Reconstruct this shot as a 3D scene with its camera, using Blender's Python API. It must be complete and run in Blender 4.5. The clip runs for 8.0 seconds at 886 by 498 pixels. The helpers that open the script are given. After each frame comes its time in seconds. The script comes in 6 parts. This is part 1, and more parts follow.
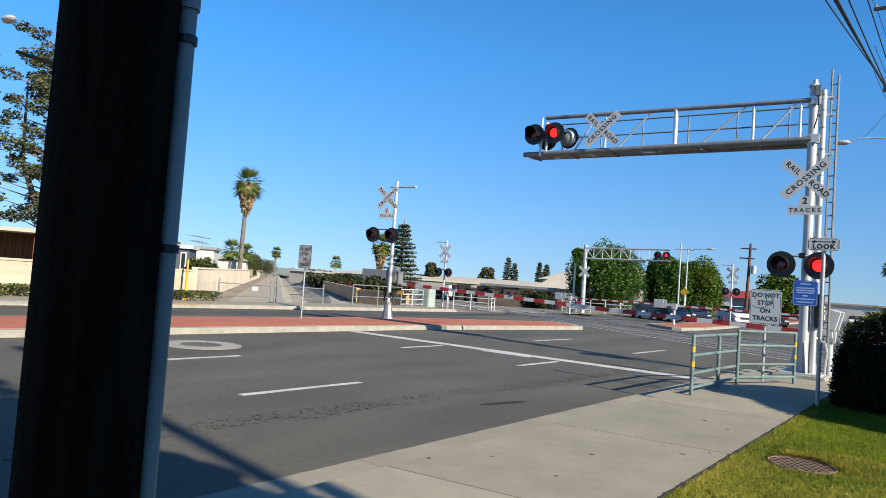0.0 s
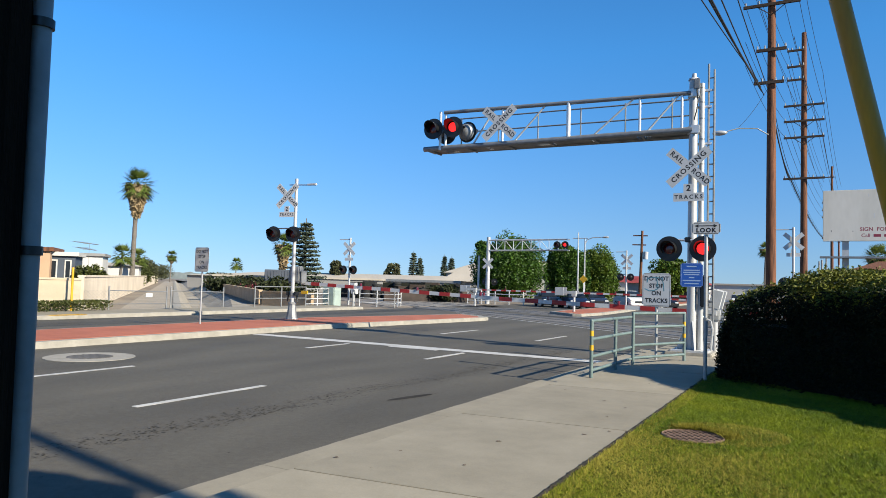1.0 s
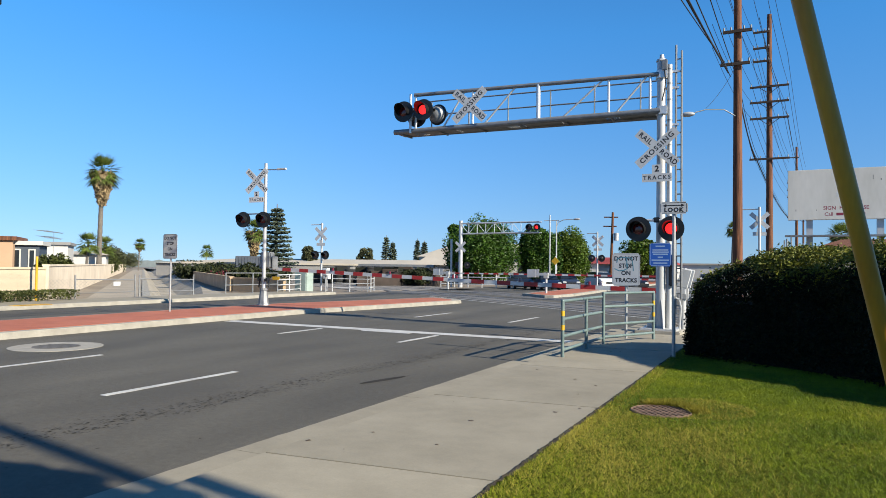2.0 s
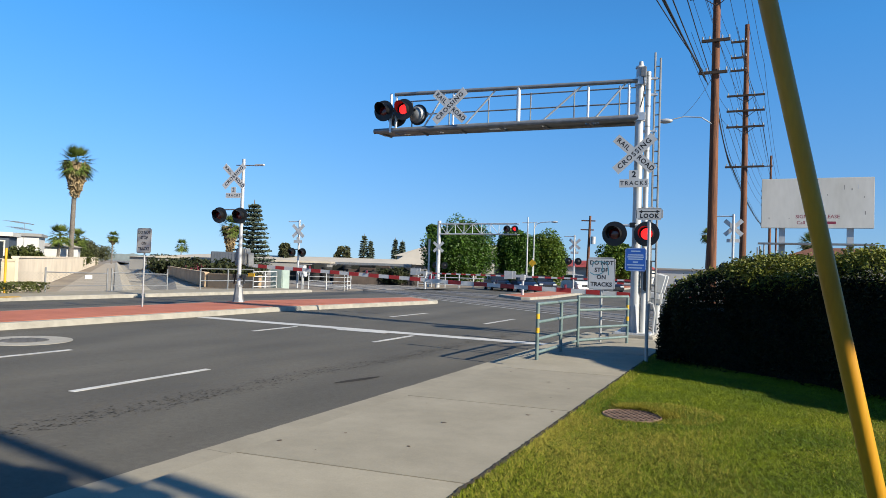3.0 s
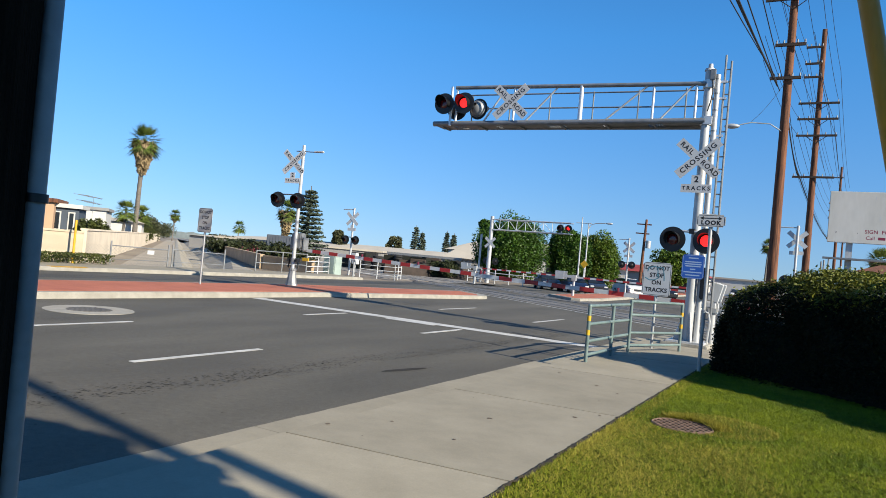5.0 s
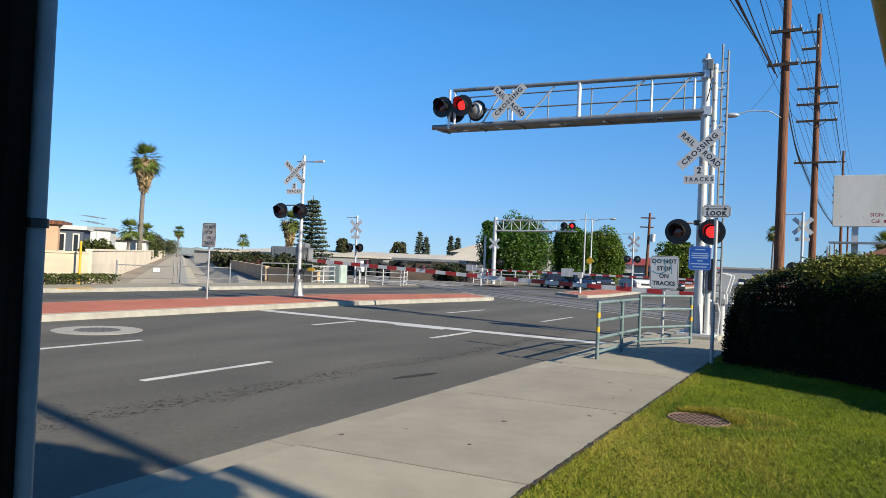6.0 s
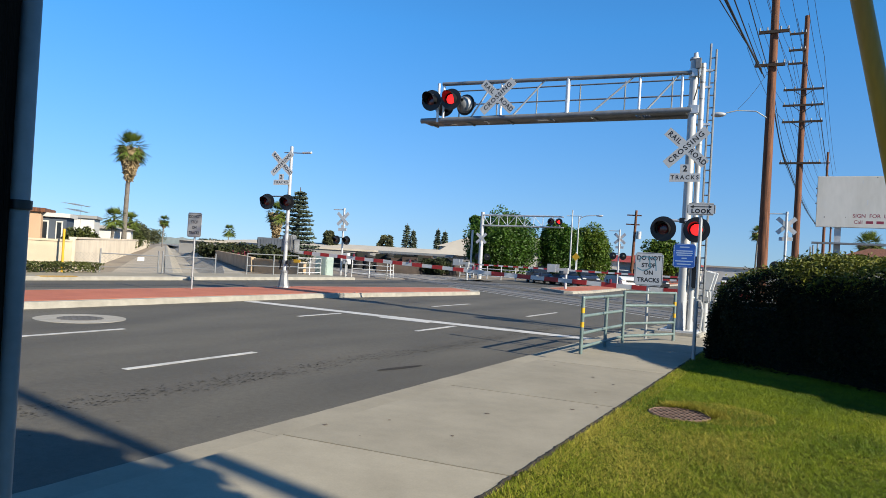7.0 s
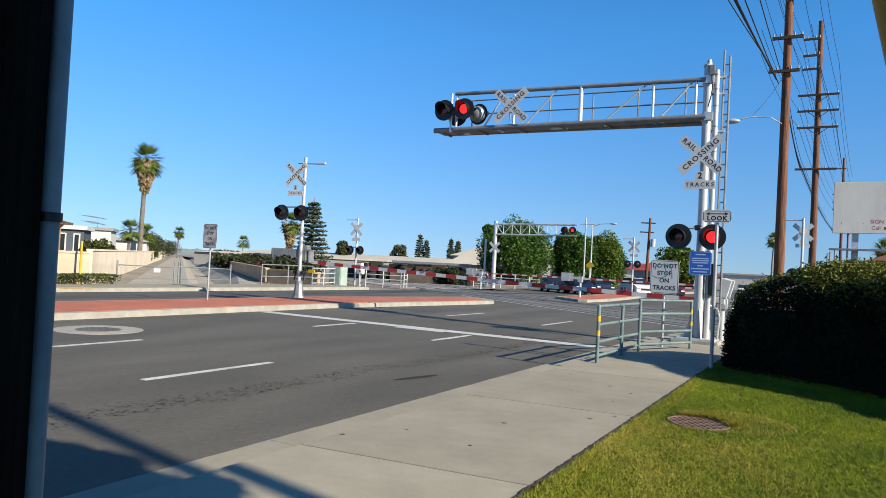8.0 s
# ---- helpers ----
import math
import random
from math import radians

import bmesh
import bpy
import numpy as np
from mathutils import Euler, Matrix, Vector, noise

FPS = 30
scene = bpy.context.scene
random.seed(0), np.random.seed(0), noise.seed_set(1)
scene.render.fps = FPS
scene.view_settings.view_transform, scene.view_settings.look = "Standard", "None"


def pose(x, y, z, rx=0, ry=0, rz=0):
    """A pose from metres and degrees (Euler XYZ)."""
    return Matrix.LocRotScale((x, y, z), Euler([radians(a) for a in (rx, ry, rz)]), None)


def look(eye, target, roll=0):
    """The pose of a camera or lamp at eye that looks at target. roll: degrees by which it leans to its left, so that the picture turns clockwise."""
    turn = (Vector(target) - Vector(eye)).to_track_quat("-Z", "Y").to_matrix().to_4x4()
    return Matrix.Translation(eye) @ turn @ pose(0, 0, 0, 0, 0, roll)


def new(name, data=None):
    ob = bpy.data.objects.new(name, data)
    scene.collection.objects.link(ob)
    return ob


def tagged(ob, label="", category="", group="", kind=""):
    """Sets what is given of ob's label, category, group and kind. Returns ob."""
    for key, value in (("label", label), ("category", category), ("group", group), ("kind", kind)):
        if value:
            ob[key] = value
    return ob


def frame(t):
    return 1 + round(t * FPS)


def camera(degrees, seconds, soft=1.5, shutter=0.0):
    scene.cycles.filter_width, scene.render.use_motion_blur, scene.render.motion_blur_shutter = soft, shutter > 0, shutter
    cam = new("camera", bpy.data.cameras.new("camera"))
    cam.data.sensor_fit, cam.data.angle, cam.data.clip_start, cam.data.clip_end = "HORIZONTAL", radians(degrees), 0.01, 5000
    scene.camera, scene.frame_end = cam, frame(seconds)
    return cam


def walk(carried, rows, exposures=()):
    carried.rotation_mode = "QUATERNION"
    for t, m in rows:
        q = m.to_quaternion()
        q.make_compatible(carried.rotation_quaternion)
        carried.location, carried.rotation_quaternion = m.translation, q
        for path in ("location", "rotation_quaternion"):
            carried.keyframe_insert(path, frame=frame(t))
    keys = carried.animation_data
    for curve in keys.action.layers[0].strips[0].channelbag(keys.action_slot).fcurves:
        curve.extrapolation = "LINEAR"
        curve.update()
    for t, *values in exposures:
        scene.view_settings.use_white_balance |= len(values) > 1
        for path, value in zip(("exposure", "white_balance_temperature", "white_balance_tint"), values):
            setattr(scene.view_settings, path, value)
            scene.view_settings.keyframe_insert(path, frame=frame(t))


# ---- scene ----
cam = camera(65.7, 8.0, soft=0.8)
PATH = [
    (0, (-0.635, -0.365, 1.679), (-1.836, 1.232, 1.777), 4.1),
    (0.5, (-0.617, -0.334, 1.663), (-1.646, 1.376, 1.784), 2.1),
    (1, (-0.617, -0.318, 1.664), (-1.586, 1.429, 1.764), 1.6),
    (1.5, (-0.603, -0.308, 1.638), (-1.517, 1.47, 1.657), 3.3),
    (1.7, (-0.6, -0.303, 1.637), (-1.518, 1.474, 1.684), 0.9),
    (3, (-0.579, -0.303, 1.66), (-1.42, 1.51, 1.716), 1.9),
    (3.5, (-0.603, -0.282, 1.644), (-1.46, 1.524, 1.705), 2.8),
    (4, (-0.636, -0.318, 1.663), (-1.561, 1.455, 1.688), 4.0),
    (4.5, (-0.655, -0.307, 1.652), (-1.631, 1.438, 1.69), 4.7),
    (4.7, (-0.621, -0.313, 1.661), (-1.591, 1.436, 1.687), 5.9),
    (5.8, (-0.654, -0.319, 1.639), (-1.636, 1.422, 1.69), 2.3),
    (6, (-0.659, -0.287, 1.664), (-1.643, 1.454, 1.703), 2.5),
    (6.5, (-0.648, -0.288, 1.655), (-1.626, 1.457, 1.682), 1.5),
    (7, (-0.641, -0.299, 1.649), (-1.591, 1.461, 1.673), 3.4),
    (7.5, (-0.659, -0.327, 1.657), (-1.634, 1.419, 1.703), 2.7),
    (8, (-0.661, -0.321, 1.646), (-1.645, 1.419, 1.695), 3.0),
]
walk(cam, [(t, look(eye, target, roll)) for t, eye, target, roll in PATH])

# ---- light ----
SUN = Vector((1.81, -0.345, 1.0)).normalized()
world = bpy.data.worlds.new("world")
scene.world = world
world.use_nodes = True
wn = world.node_tree.nodes
sky = wn.new("ShaderNodeTexSky")
sky.sky_type = "NISHITA"
sky.sun_disc = False
sky.sun_elevation = math.asin(SUN.z)
sky.sun_rotation = math.atan2(SUN.x, SUN.y)
sky.air_density, sky.dust_density, sky.ozone_density = 1.0, 0.2, 3.0
wn["Background"].inputs["Strength"].default_value = 0.069
aim = wn.new("ShaderNodeTexCoord")
lift = wn.new("ShaderNodeVectorMath")
lift.operation = "MULTIPLY_ADD"
lift.inputs[1].default_value, lift.inputs[2].default_value = (1, 1, 0.8), (0, 0, 0.055)
world.node_tree.links.new(aim.outputs["Generated"], lift.inputs[0])
world.node_tree.links.new(lift.outputs["Vector"], sky.inputs["Vector"])
rich = wn.new("ShaderNodeMix")
rich.data_type, rich.blend_type = "RGBA", "MULTIPLY"
rich.inputs[0].default_value = 1.0
split = wn.new("ShaderNodeSeparateXYZ")
world.node_tree.links.new(aim.outputs["Generated"], split.inputs[0])
haze = wn.new("ShaderNodeValToRGB")
haze.color_ramp.elements[0].position, haze.color_ramp.elements[0].color = 0.0, (0.63, 0.74, 0.96, 1)
haze.color_ramp.elements[1].position, haze.color_ramp.elements[1].color = 0.32, (0.37, 0.97, 1.40, 1)
deep = haze.color_ramp.elements.new(1.0)
deep.color = (0.24, 0.60, 0.92, 1)
world.node_tree.links.new(split.outputs["Z"], haze.inputs["Fac"])
world.node_tree.links.new(haze.outputs["Color"], rich.inputs[7])
world.node_tree.links.new(sky.outputs["Color"], rich.inputs[6])
world.node_tree.links.new(rich.outputs[2], wn["Background"].inputs["Color"])
sun_data = bpy.data.lights.new("sun", "SUN")
sun_data.energy, sun_data.angle, sun_data.color = 5.0, radians(0.53), (1.0, 0.91, 0.73)
sun = new("sun", sun_data)
sun.matrix_world = look(SUN * 60, (0, 0, 0))
scene.view_settings.exposure = 0.98


# ---- materials ----
def mat(name, color, rough=0.8, metal=0.0, var=0.12, scale=6.0, fine=60.0, bump=0.15, dist=0.01, second=None, amount=0.5, island=False, obj=False, spec=0.5, stretch=None, mottle=0.0, mottle_scale=8.0):
    """Two-scale procedural surface: broad patches, fine grain and relief."""
    m = bpy.data.materials.new(name)
    m.use_nodes = True
    n, ln = m.node_tree.nodes, m.node_tree.links
    b = n["Principled BSDF"]
    b.inputs["Roughness"].default_value, b.inputs["Metallic"].default_value = rough, metal
    b.inputs["Specular IOR Level"].default_value = spec
    co = n.new("ShaderNodeTexCoord").outputs["Object"]
    if stretch:
        mp = n.new("ShaderNodeMapping")
        mp.inputs["Scale"].default_value = stretch
        ln.new(co, mp.inputs["Vector"])
        co = mp.outputs["Vector"]
    big, small = n.new("ShaderNodeTexNoise"), n.new("ShaderNodeTexNoise")
    for t, s, d in ((big, scale, 4.0), (small, fine, 3.0)):
        ln.new(co, t.inputs["Vector"])
        t.inputs["Scale"].default_value, t.inputs["Detail"].default_value = s, d
    ramp = n.new("ShaderNodeValToRGB")
    dark = [c * (1 - var) for c in color]
    light = second if second else [min(1.0, c * (1 + var)) for c in color]
    ramp.color_ramp.elements[0].color, ramp.color_ramp.elements[1].color = (*dark, 1), (*light, 1)
    ramp.color_ramp.elements[0].position, ramp.color_ramp.elements[1].position = 0.5 - amount * 0.4, 0.5 + amount * 0.4
    ln.new(big.outputs["Fac"], ramp.inputs["Fac"])
    out = ramp.outputs["Color"]

    def shade(source, low, high):
        nonlocal out
        rng = n.new("ShaderNodeMapRange")
        rng.inputs["To Min"].default_value, rng.inputs["To Max"].default_value = low, high
        ln.new(source, rng.inputs["Value"])
        mul = n.new("ShaderNodeMix")
        mul.data_type, mul.blend_type = "RGBA", "MULTIPLY"
        mul.inputs[0].default_value = 1.0
        ln.new(out, mul.inputs[6])
        ln.new(rng.outputs["Result"], mul.inputs[7])
        out = mul.outputs[2]

    shade(small.outputs["Fac"], 1 - var, 1 + var)
    if mottle:
        mid = n.new("ShaderNodeTexNoise")
        mid.inputs["Scale"].default_value, mid.inputs["Detail"].default_value, mid.inputs["Roughness"].default_value = mottle_scale, 6.0, 0.7
        ln.new(n.new("ShaderNodeTexCoord").outputs["Object"], mid.inputs["Vector"])
        shade(mid.outputs["Fac"], 1 - mottle, 1 + mottle)
    if island:
        shade(n.new("ShaderNodeNewGeometry").outputs["Random Per Island"], 0.55, 1.4)
    if obj:
        shade(n.new("ShaderNodeObjectInfo").outputs["Random"], 0.9, 1.08)
    ln.new(out, b.inputs["Base Color"])
    if bump:
        bp = n.new("ShaderNodeBump")
        bp.inputs["Strength"].default_value, bp.inputs["Distance"].default_value = bump, dist
        ln.new(small.outputs["Fac"], bp.inputs["Height"])
        ln.new(bp.outputs["Normal"], b.inputs["Normal"])
    m["out"] = 1
    return m


def glow(name, color, strength):
    m = bpy.data.materials.new(name)
    m.use_nodes = True
    b = m.node_tree.nodes["Principled BSDF"]
    b.inputs["Base Color"].default_value = (*color, 1)
    b.inputs["Emission Color"].default_value = (*color, 1)
    b.inputs["Emission Strength"].default_value = strength
    return m


def leafy(name, color, second, gloss=0.55, through_light=0.25, mottle=0.0):
    m = mat(name, color, gloss, 0, 0.2, 0.6, 25, 0, second=second, amount=0.6, island=True, spec=0.3, mottle=mottle, mottle_scale=6.0)
    n, ln = m.node_tree.nodes, m.node_tree.links
    b = n["Principled BSDF"]
    source = b.inputs["Base Color"].links[0].from_socket
    tr, mix = n.new("ShaderNodeBsdfTranslucent"), n.new("ShaderNodeMixShader")
    mix.inputs[0].default_value = through_light
    ln.new(source, tr.inputs["Color"])
    ln.new(b.outputs[0], mix.inputs[1])
    ln.new(tr.outputs[0], mix.inputs[2])
    ln.new(mix.outputs[0], n["Material Output"].inputs["Surface"])
    return m


M_ASPHALT = mat("asphalt", (0.06768, 0.05976, 0.04536), 0.85, 0, 0.36, 0.45, 130, 0.6, 0.008, second=(0.09648, 0.0864, 0.06768), amount=0.7, stretch=(1.6, 0.45, 1), mottle=0.5, mottle_scale=13.0)
M_TAR = mat("tar_stain", (0.034, 0.031, 0.028), 0.9, 0, 0.25, 2, 60, 0.3, spec=0.1)
M_PAINT = mat("road_paint", (0.4464, 0.432, 0.4032), 0.6, 0, 0.22, 3, 55, 0.25, second=(0.5184, 0.504, 0.4752))
M_CONC = mat("sidewalk_concrete", (0.2232, 0.198, 0.1476), 0.9, 0, 0.10, 1.2, 70, 0.25, 0.004, second=(0.2772, 0.2484, 0.1908), amount=0.8, obj=True, mottle=0.2, mottle_scale=5.0)
M_CURB = mat("curb_concrete", (0.245, 0.228, 0.195), 0.9, 0, 0.12, 2.5, 60, 0.3, 0.004, second=(0.315, 0.295, 0.255), amount=0.8, mottle=0.4, mottle_scale=4.0)
# soil colour kept dark enough to include the shade of the gap
M_EDGEDARK = mat("edge_soil_gap_shade", (0.0216, 0.01584, 0.00936), 0.95, 0, 0.3, 8, 60, 0.6, 0.01)
M_BRICK = mat("red_paving", (0.32, 0.088, 0.042), 0.85, 0, 0.2, 1.0, 22, 0.4, 0.006, second=(0.40, 0.128, 0.068), amount=0.8, mottle=0.25, mottle_scale=3.0)
M_DIRT = mat("dirt", (0.1728, 0.1368, 0.1008), 0.95, 0, 0.2, 0.3, 12, 0.4, 0.02, second=(0.2376, 0.1944, 0.144))
M_BALLAST = mat("ballast", (0.18, 0.1656, 0.1512), 0.95, 0, 0.35, 1, 14, 0.8, 0.05)
M_SOIL = mat("lawn_soil", (0.020, 0.038, 0.003), 0.95, 0, 0.25, 1.3, 40, 0.5, 0.02, second=(0.055, 0.064, 0.006), spec=0.05, mottle=0.4, mottle_scale=14.0)
M_GRASS = leafy("grass", (0.052, 0.121, 0.004), (0.232, 0.262, 0.008), 0.6, 0.2, 0.7)
M_DRYGRASS = leafy("dry_grass", (0.25, 0.225, 0.022), (0.40, 0.345, 0.06), 0.7, 0.25)
M_GALV = mat("galvanised_steel", (0.62, 0.63, 0.64), 0.42, 0.55, 0.1, 4, 40, 0.05)
M_DOME = mat("dull_cast_aluminium", (0.24, 0.245, 0.25), 0.5, 0.3, 0.15, 5, 40, 0.05)
M_POST = mat("dull_galvanised_post", (0.33, 0.335, 0.34), 0.5, 0.4, 0.12, 5, 40, 0.05)
M_DARKPIPE = mat("weathered_pipe", (0.22, 0.225, 0.23), 0.5, 0.5, 0.15, 5, 40, 0.05)
M_SILVER = mat("aluminium_paint", (0.4176, 0.4248, 0.432), 0.45, 0.25, 0.08, 3, 40, 0.05)
M_WHITE = mat("white_sheeting", (0.4752, 0.4824, 0.4896), 0.5, 0, 0.06, 3, 50, 0.02)
M_BLACK = mat("black_enamel", (0.00864, 0.00864, 0.00936), 0.4, 0, 0.2, 5, 50, 0.03)
M_INK = mat("sign_ink", (0.0144, 0.0144, 0.01584), 0.5, 0, 0.1, 5, 50, 0)
M_SMEAR = mat("blue_smear", (0.072, 0.2016, 0.2592), 0.6, 0, 0.3, 8, 50, 0)
M_BLUE = mat("blue_sheeting", (0.0144, 0.0864, 0.3744), 0.5, 0, 0.08, 3, 40, 0.02)
M_PALE = mat("pale_blue_ink", (0.324, 0.4176, 0.576), 0.5, 0, 0.05, 3, 40, 0)
M_REDPAINT = mat("red_sheeting", (0.31, 0.020, 0.018), 0.5, 0, 0.1, 4, 40, 0.02)
M_LENS = mat("dark_red_lens", (0.1008, 0.00432, 0.00576), 0.15, 0, 0.1, 4, 40, 0, spec=0.8)
M_LIT = glow("lit_red_lens", (1.0, 0.02, 0.02), 1.0)
M_RAIL = mat("green_grey_rail_paint", (0.108, 0.1584, 0.1584), 0.5, 0.1, 0.15, 5, 40, 0.08, second=(0.1512, 0.2016, 0.1944))
M_YELLOW = mat("yellow_band", (0.54, 0.3024, 0.0108), 0.5, 0, 0.1, 5, 40, 0.03)
M_GUARD = mat("yellow_plastic", (0.432, 0.1944, 0.00576), 0.45, 0, 0.16, 4, 40, 0.05, second=(0.504, 0.252, 0.00864), stretch=(3, 3, 0.4))
M_WOOD = mat("creosoted_wood", (0.062, 0.022, 0.010), 0.85, 0, 0.35, 3, 30, 0.6, 0.012, second=(0.19, 0.070, 0.029), stretch=(6, 6, 0.35))
M_ARMWOOD = mat("weathered_crossarm", (0.030, 0.019, 0.014), 0.9, 0, 0.3, 3, 30, 0.4, 0.008, second=(0.055, 0.036, 0.026), stretch=(0.5, 5, 5))
M_PALMBARK = mat("palm_bark", (0.12, 0.105, 0.09), 0.95, 0, 0.3, 3, 22, 0.6, 0.03, second=(0.18, 0.155, 0.13), stretch=(2, 2, 5))
# wood of the near pole, darkened almost to black to carry the tree's shade
M_NEARWOOD = mat("shaded_pole_wood", (0.005, 0.004, 0.003), 0.95, 0, 0.35, 4, 30, 0.7, 0.012, second=(0.016, 0.011, 0.0075), stretch=(7, 7, 0.4), spec=0.06)
M_CONDUIT = mat("grey_conduit", (0.18, 0.2016, 0.2232), 0.45, 0, 0.15, 3, 30, 0.05, second=(0.2376, 0.2592, 0.2808))
M_WIRE = mat("black_cable", (0.0144, 0.0144, 0.01584), 0.6, 0, 0.1, 4, 30, 0)
M_IRON = mat("rusty_iron", (0.1368, 0.0864, 0.0612), 0.8, 0.2, 0.3, 8, 60, 0.4, 0.004)
M_STEEL = mat("rail_steel", (0.30, 0.27, 0.25), 0.4, 0.8, 0.2, 4, 40, 0.05)
M_PANELC = mat("crossing_panel", (0.1116, 0.1044, 0.0972), 0.85, 0, 0.15, 1, 50, 0.3, 0.005, obj=True)
# one leaf coloured twice: near-black for the shaded sides, bright for the sunlit top
M_HEDGESHADE = leafy("hedge_shaded_leaf", (0.0036, 0.00648, 0.00144), (0.0108, 0.01512, 0.00288), 0.95, 0.03)
M_HEDGELIT = leafy("hedge_sunlit_leaf", (0.0648, 0.0864, 0.00864), (0.1728, 0.1728, 0.02016), 0.6, 0.15)
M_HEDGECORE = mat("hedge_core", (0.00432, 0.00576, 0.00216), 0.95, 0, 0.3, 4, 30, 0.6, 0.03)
M_TREE = leafy("tree_leaf", (0.022, 0.066, 0.008), (0.066, 0.130, 0.014), 0.5, 0.25)
M_TREEY = leafy("yellowing_leaf", (0.040, 0.100, 0.010), (0.125, 0.170, 0.020), 0.5, 0.3)
M_CONIFER = leafy("conifer_needle", (0.0432, 0.0612, 0.0432), (0.0864, 0.108, 0.072), 0.7, 0.1)
M_PINE = leafy("pine_needle", (0.040, 0.052, 0.022), (0.105, 0.105, 0.048), 0.7, 0.2)
M_PALM = leafy("palm_frond", (0.070, 0.120, 0.020), (0.165, 0.200, 0.042), 0.6, 0.25)
M_SKIRT = leafy("dead_frond", (0.2448, 0.18, 0.0936), (0.36, 0.2736, 0.1584), 0.8, 0.15)
M_BARK = mat("bark", (0.1152, 0.0864, 0.0648), 0.95, 0, 0.3, 4, 25, 0.6, 0.02, stretch=(4, 4, 1))
# cream wall lightened so the slanting stretch looks as sunlit as the front
M_SUNLITWALL = mat("cream_wall_sunlit", (0.60, 0.50, 0.38), 0.95, 0, 0.08, 0.5, 16, 0.3, 0.01, second=(0.68, 0.58, 0.45), mottle=0.15, mottle_scale=1.5)
M_STUCCO = mat("cream_wall", (0.42, 0.345, 0.25), 0.95, 0, 0.08, 0.6, 20, 0.3, 0.01, second=(0.47, 0.39, 0.285))
M_BEIGE = mat("beige_stucco", (0.396, 0.2592, 0.1656), 0.95, 0, 0.07, 0.6, 20, 0.2)
M_WHITEWALL = mat("white_siding", (0.4464, 0.432, 0.4032), 0.8, 0, 0.05, 0.5, 20, 0.1)
M_GREYWALL = mat("grey_building", (0.2016, 0.198, 0.1944), 0.9, 0, 0.08, 0.4, 12, 0.1)
M_ROOF = mat("pale_roof", (0.36, 0.324, 0.2736), 0.9, 0, 0.08, 0.5, 12, 0.2)
M_DARKBLUE = mat("slate_siding", (0.0432, 0.0576, 0.0792), 0.7, 0, 0.1, 1, 20, 0.1)
M_REDROOF = mat("red_roof", (0.2448, 0.036, 0.0288), 0.7, 0, 0.1, 1, 20, 0.1)
M_GLASS = mat("dark_glass", (0.0144, 0.018, 0.0216), 0.12, 0, 0.05, 2, 20, 0, spec=0.4)
M_CANALC = mat("canal_concrete", (0.24, 0.212, 0.165), 0.9, 0, 0.12, 0.4, 10, 0.2, second=(0.36, 0.32, 0.26), mottle=0.35, mottle_scale=1.0)
M_PATHWAY = mat("service_road", (0.27, 0.23, 0.178), 0.9, 0, 0.1, 0.5, 20, 0.2, second=(0.33, 0.285, 0.22), mottle=0.2, mottle_scale=1.2)
M_RUSTWALL = mat("tan_channel_wall", (0.33, 0.235, 0.145), 0.9, 0, 0.15, 0.8, 15, 0.2, second=(0.42, 0.31, 0.20), mottle=0.3, mottle_scale=2.0)
M_BOARD = mat("weathered_billboard", (0.54, 0.52, 0.47), 0.8, 0, 0.08, 0.5, 4, 0.05, second=(0.60, 0.58, 0.54), stretch=(1, 1, 0.3))
# greyed white: the median sign's shaded face is put into this colour
M_DULLSIGN = mat("shaded_sheeting", (0.38, 0.37, 0.34), 0.8, 0, 0.1, 2, 20, 0.05)
M_CABINET = mat("pale_green_enamel", (0.27, 0.33, 0.30), 0.5, 0, 0.1, 2, 30, 0.05)
M_MAROON = mat("maroon_ink", (0.216, 0.0216, 0.0504), 0.6, 0, 0.05, 3, 20, 0)
M_RUBBER = mat("tyre_rubber", (0.0144, 0.0144, 0.0144), 0.85, 0, 0.1, 8, 60, 0.1)
M_BUSH = leafy("bush_leaf", (0.034, 0.048, 0.010), (0.082, 0.092, 0.021), 0.6, 0.2)
M_SHRUB = leafy("dark_shrub_leaf", (0.012, 0.019, 0.006), (0.034, 0.042, 0.012), 0.7, 0.1)
M_FLOWER = leafy("magenta_bloom", (0.144, 0.0216, 0.0432), (0.216, 0.0432, 0.0648), 0.6, 0.2)
# blue-grey tone stands in for haze over the distance
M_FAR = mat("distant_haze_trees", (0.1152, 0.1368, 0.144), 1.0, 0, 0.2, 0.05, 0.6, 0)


# ---- builders ----
def bx(bm, c, s, m=None):
    """A box with centre c and size s, turned by m."""
    base = Matrix.Translation(c) @ Matrix.Diagonal((*s, 1))
    return bmesh.ops.create_cube(bm, size=1, matrix=(m @ base) if m else base)["verts"]


def rod(bm, a, b, r0, r1=None, seg=10, caps=True):
    """A tapered round bar from a to b."""
    a, b = Vector(a), Vector(b)
    q = (b - a).to_track_quat("Z", "Y").to_matrix().to_4x4()
    bmesh.ops.create_cone(bm, cap_ends=caps, segments=seg, radius1=r0, radius2=r0 if r1 is None else r1, depth=(b - a).length, matrix=Matrix.Translation((a + b) / 2) @ q)


def chain(bm, points, r, seg=8):
    for a, b in zip(points, points[1:]):
        rod(bm, a, b, r, seg=seg)


def smooth(me):
    me.polygons.foreach_set("use_smooth", [True] * len(me.polygons))


def mesh_of(bm, name, material, soft=False):
    me = bpy.data.meshes.new(name)
    bm.normal_update()
    bm.to_mesh(me)
    bm.free()
    me.materials.append(material)
    if soft:
        smooth(me)
        me.set_sharp_from_angle(angle=radians(40))
    return me


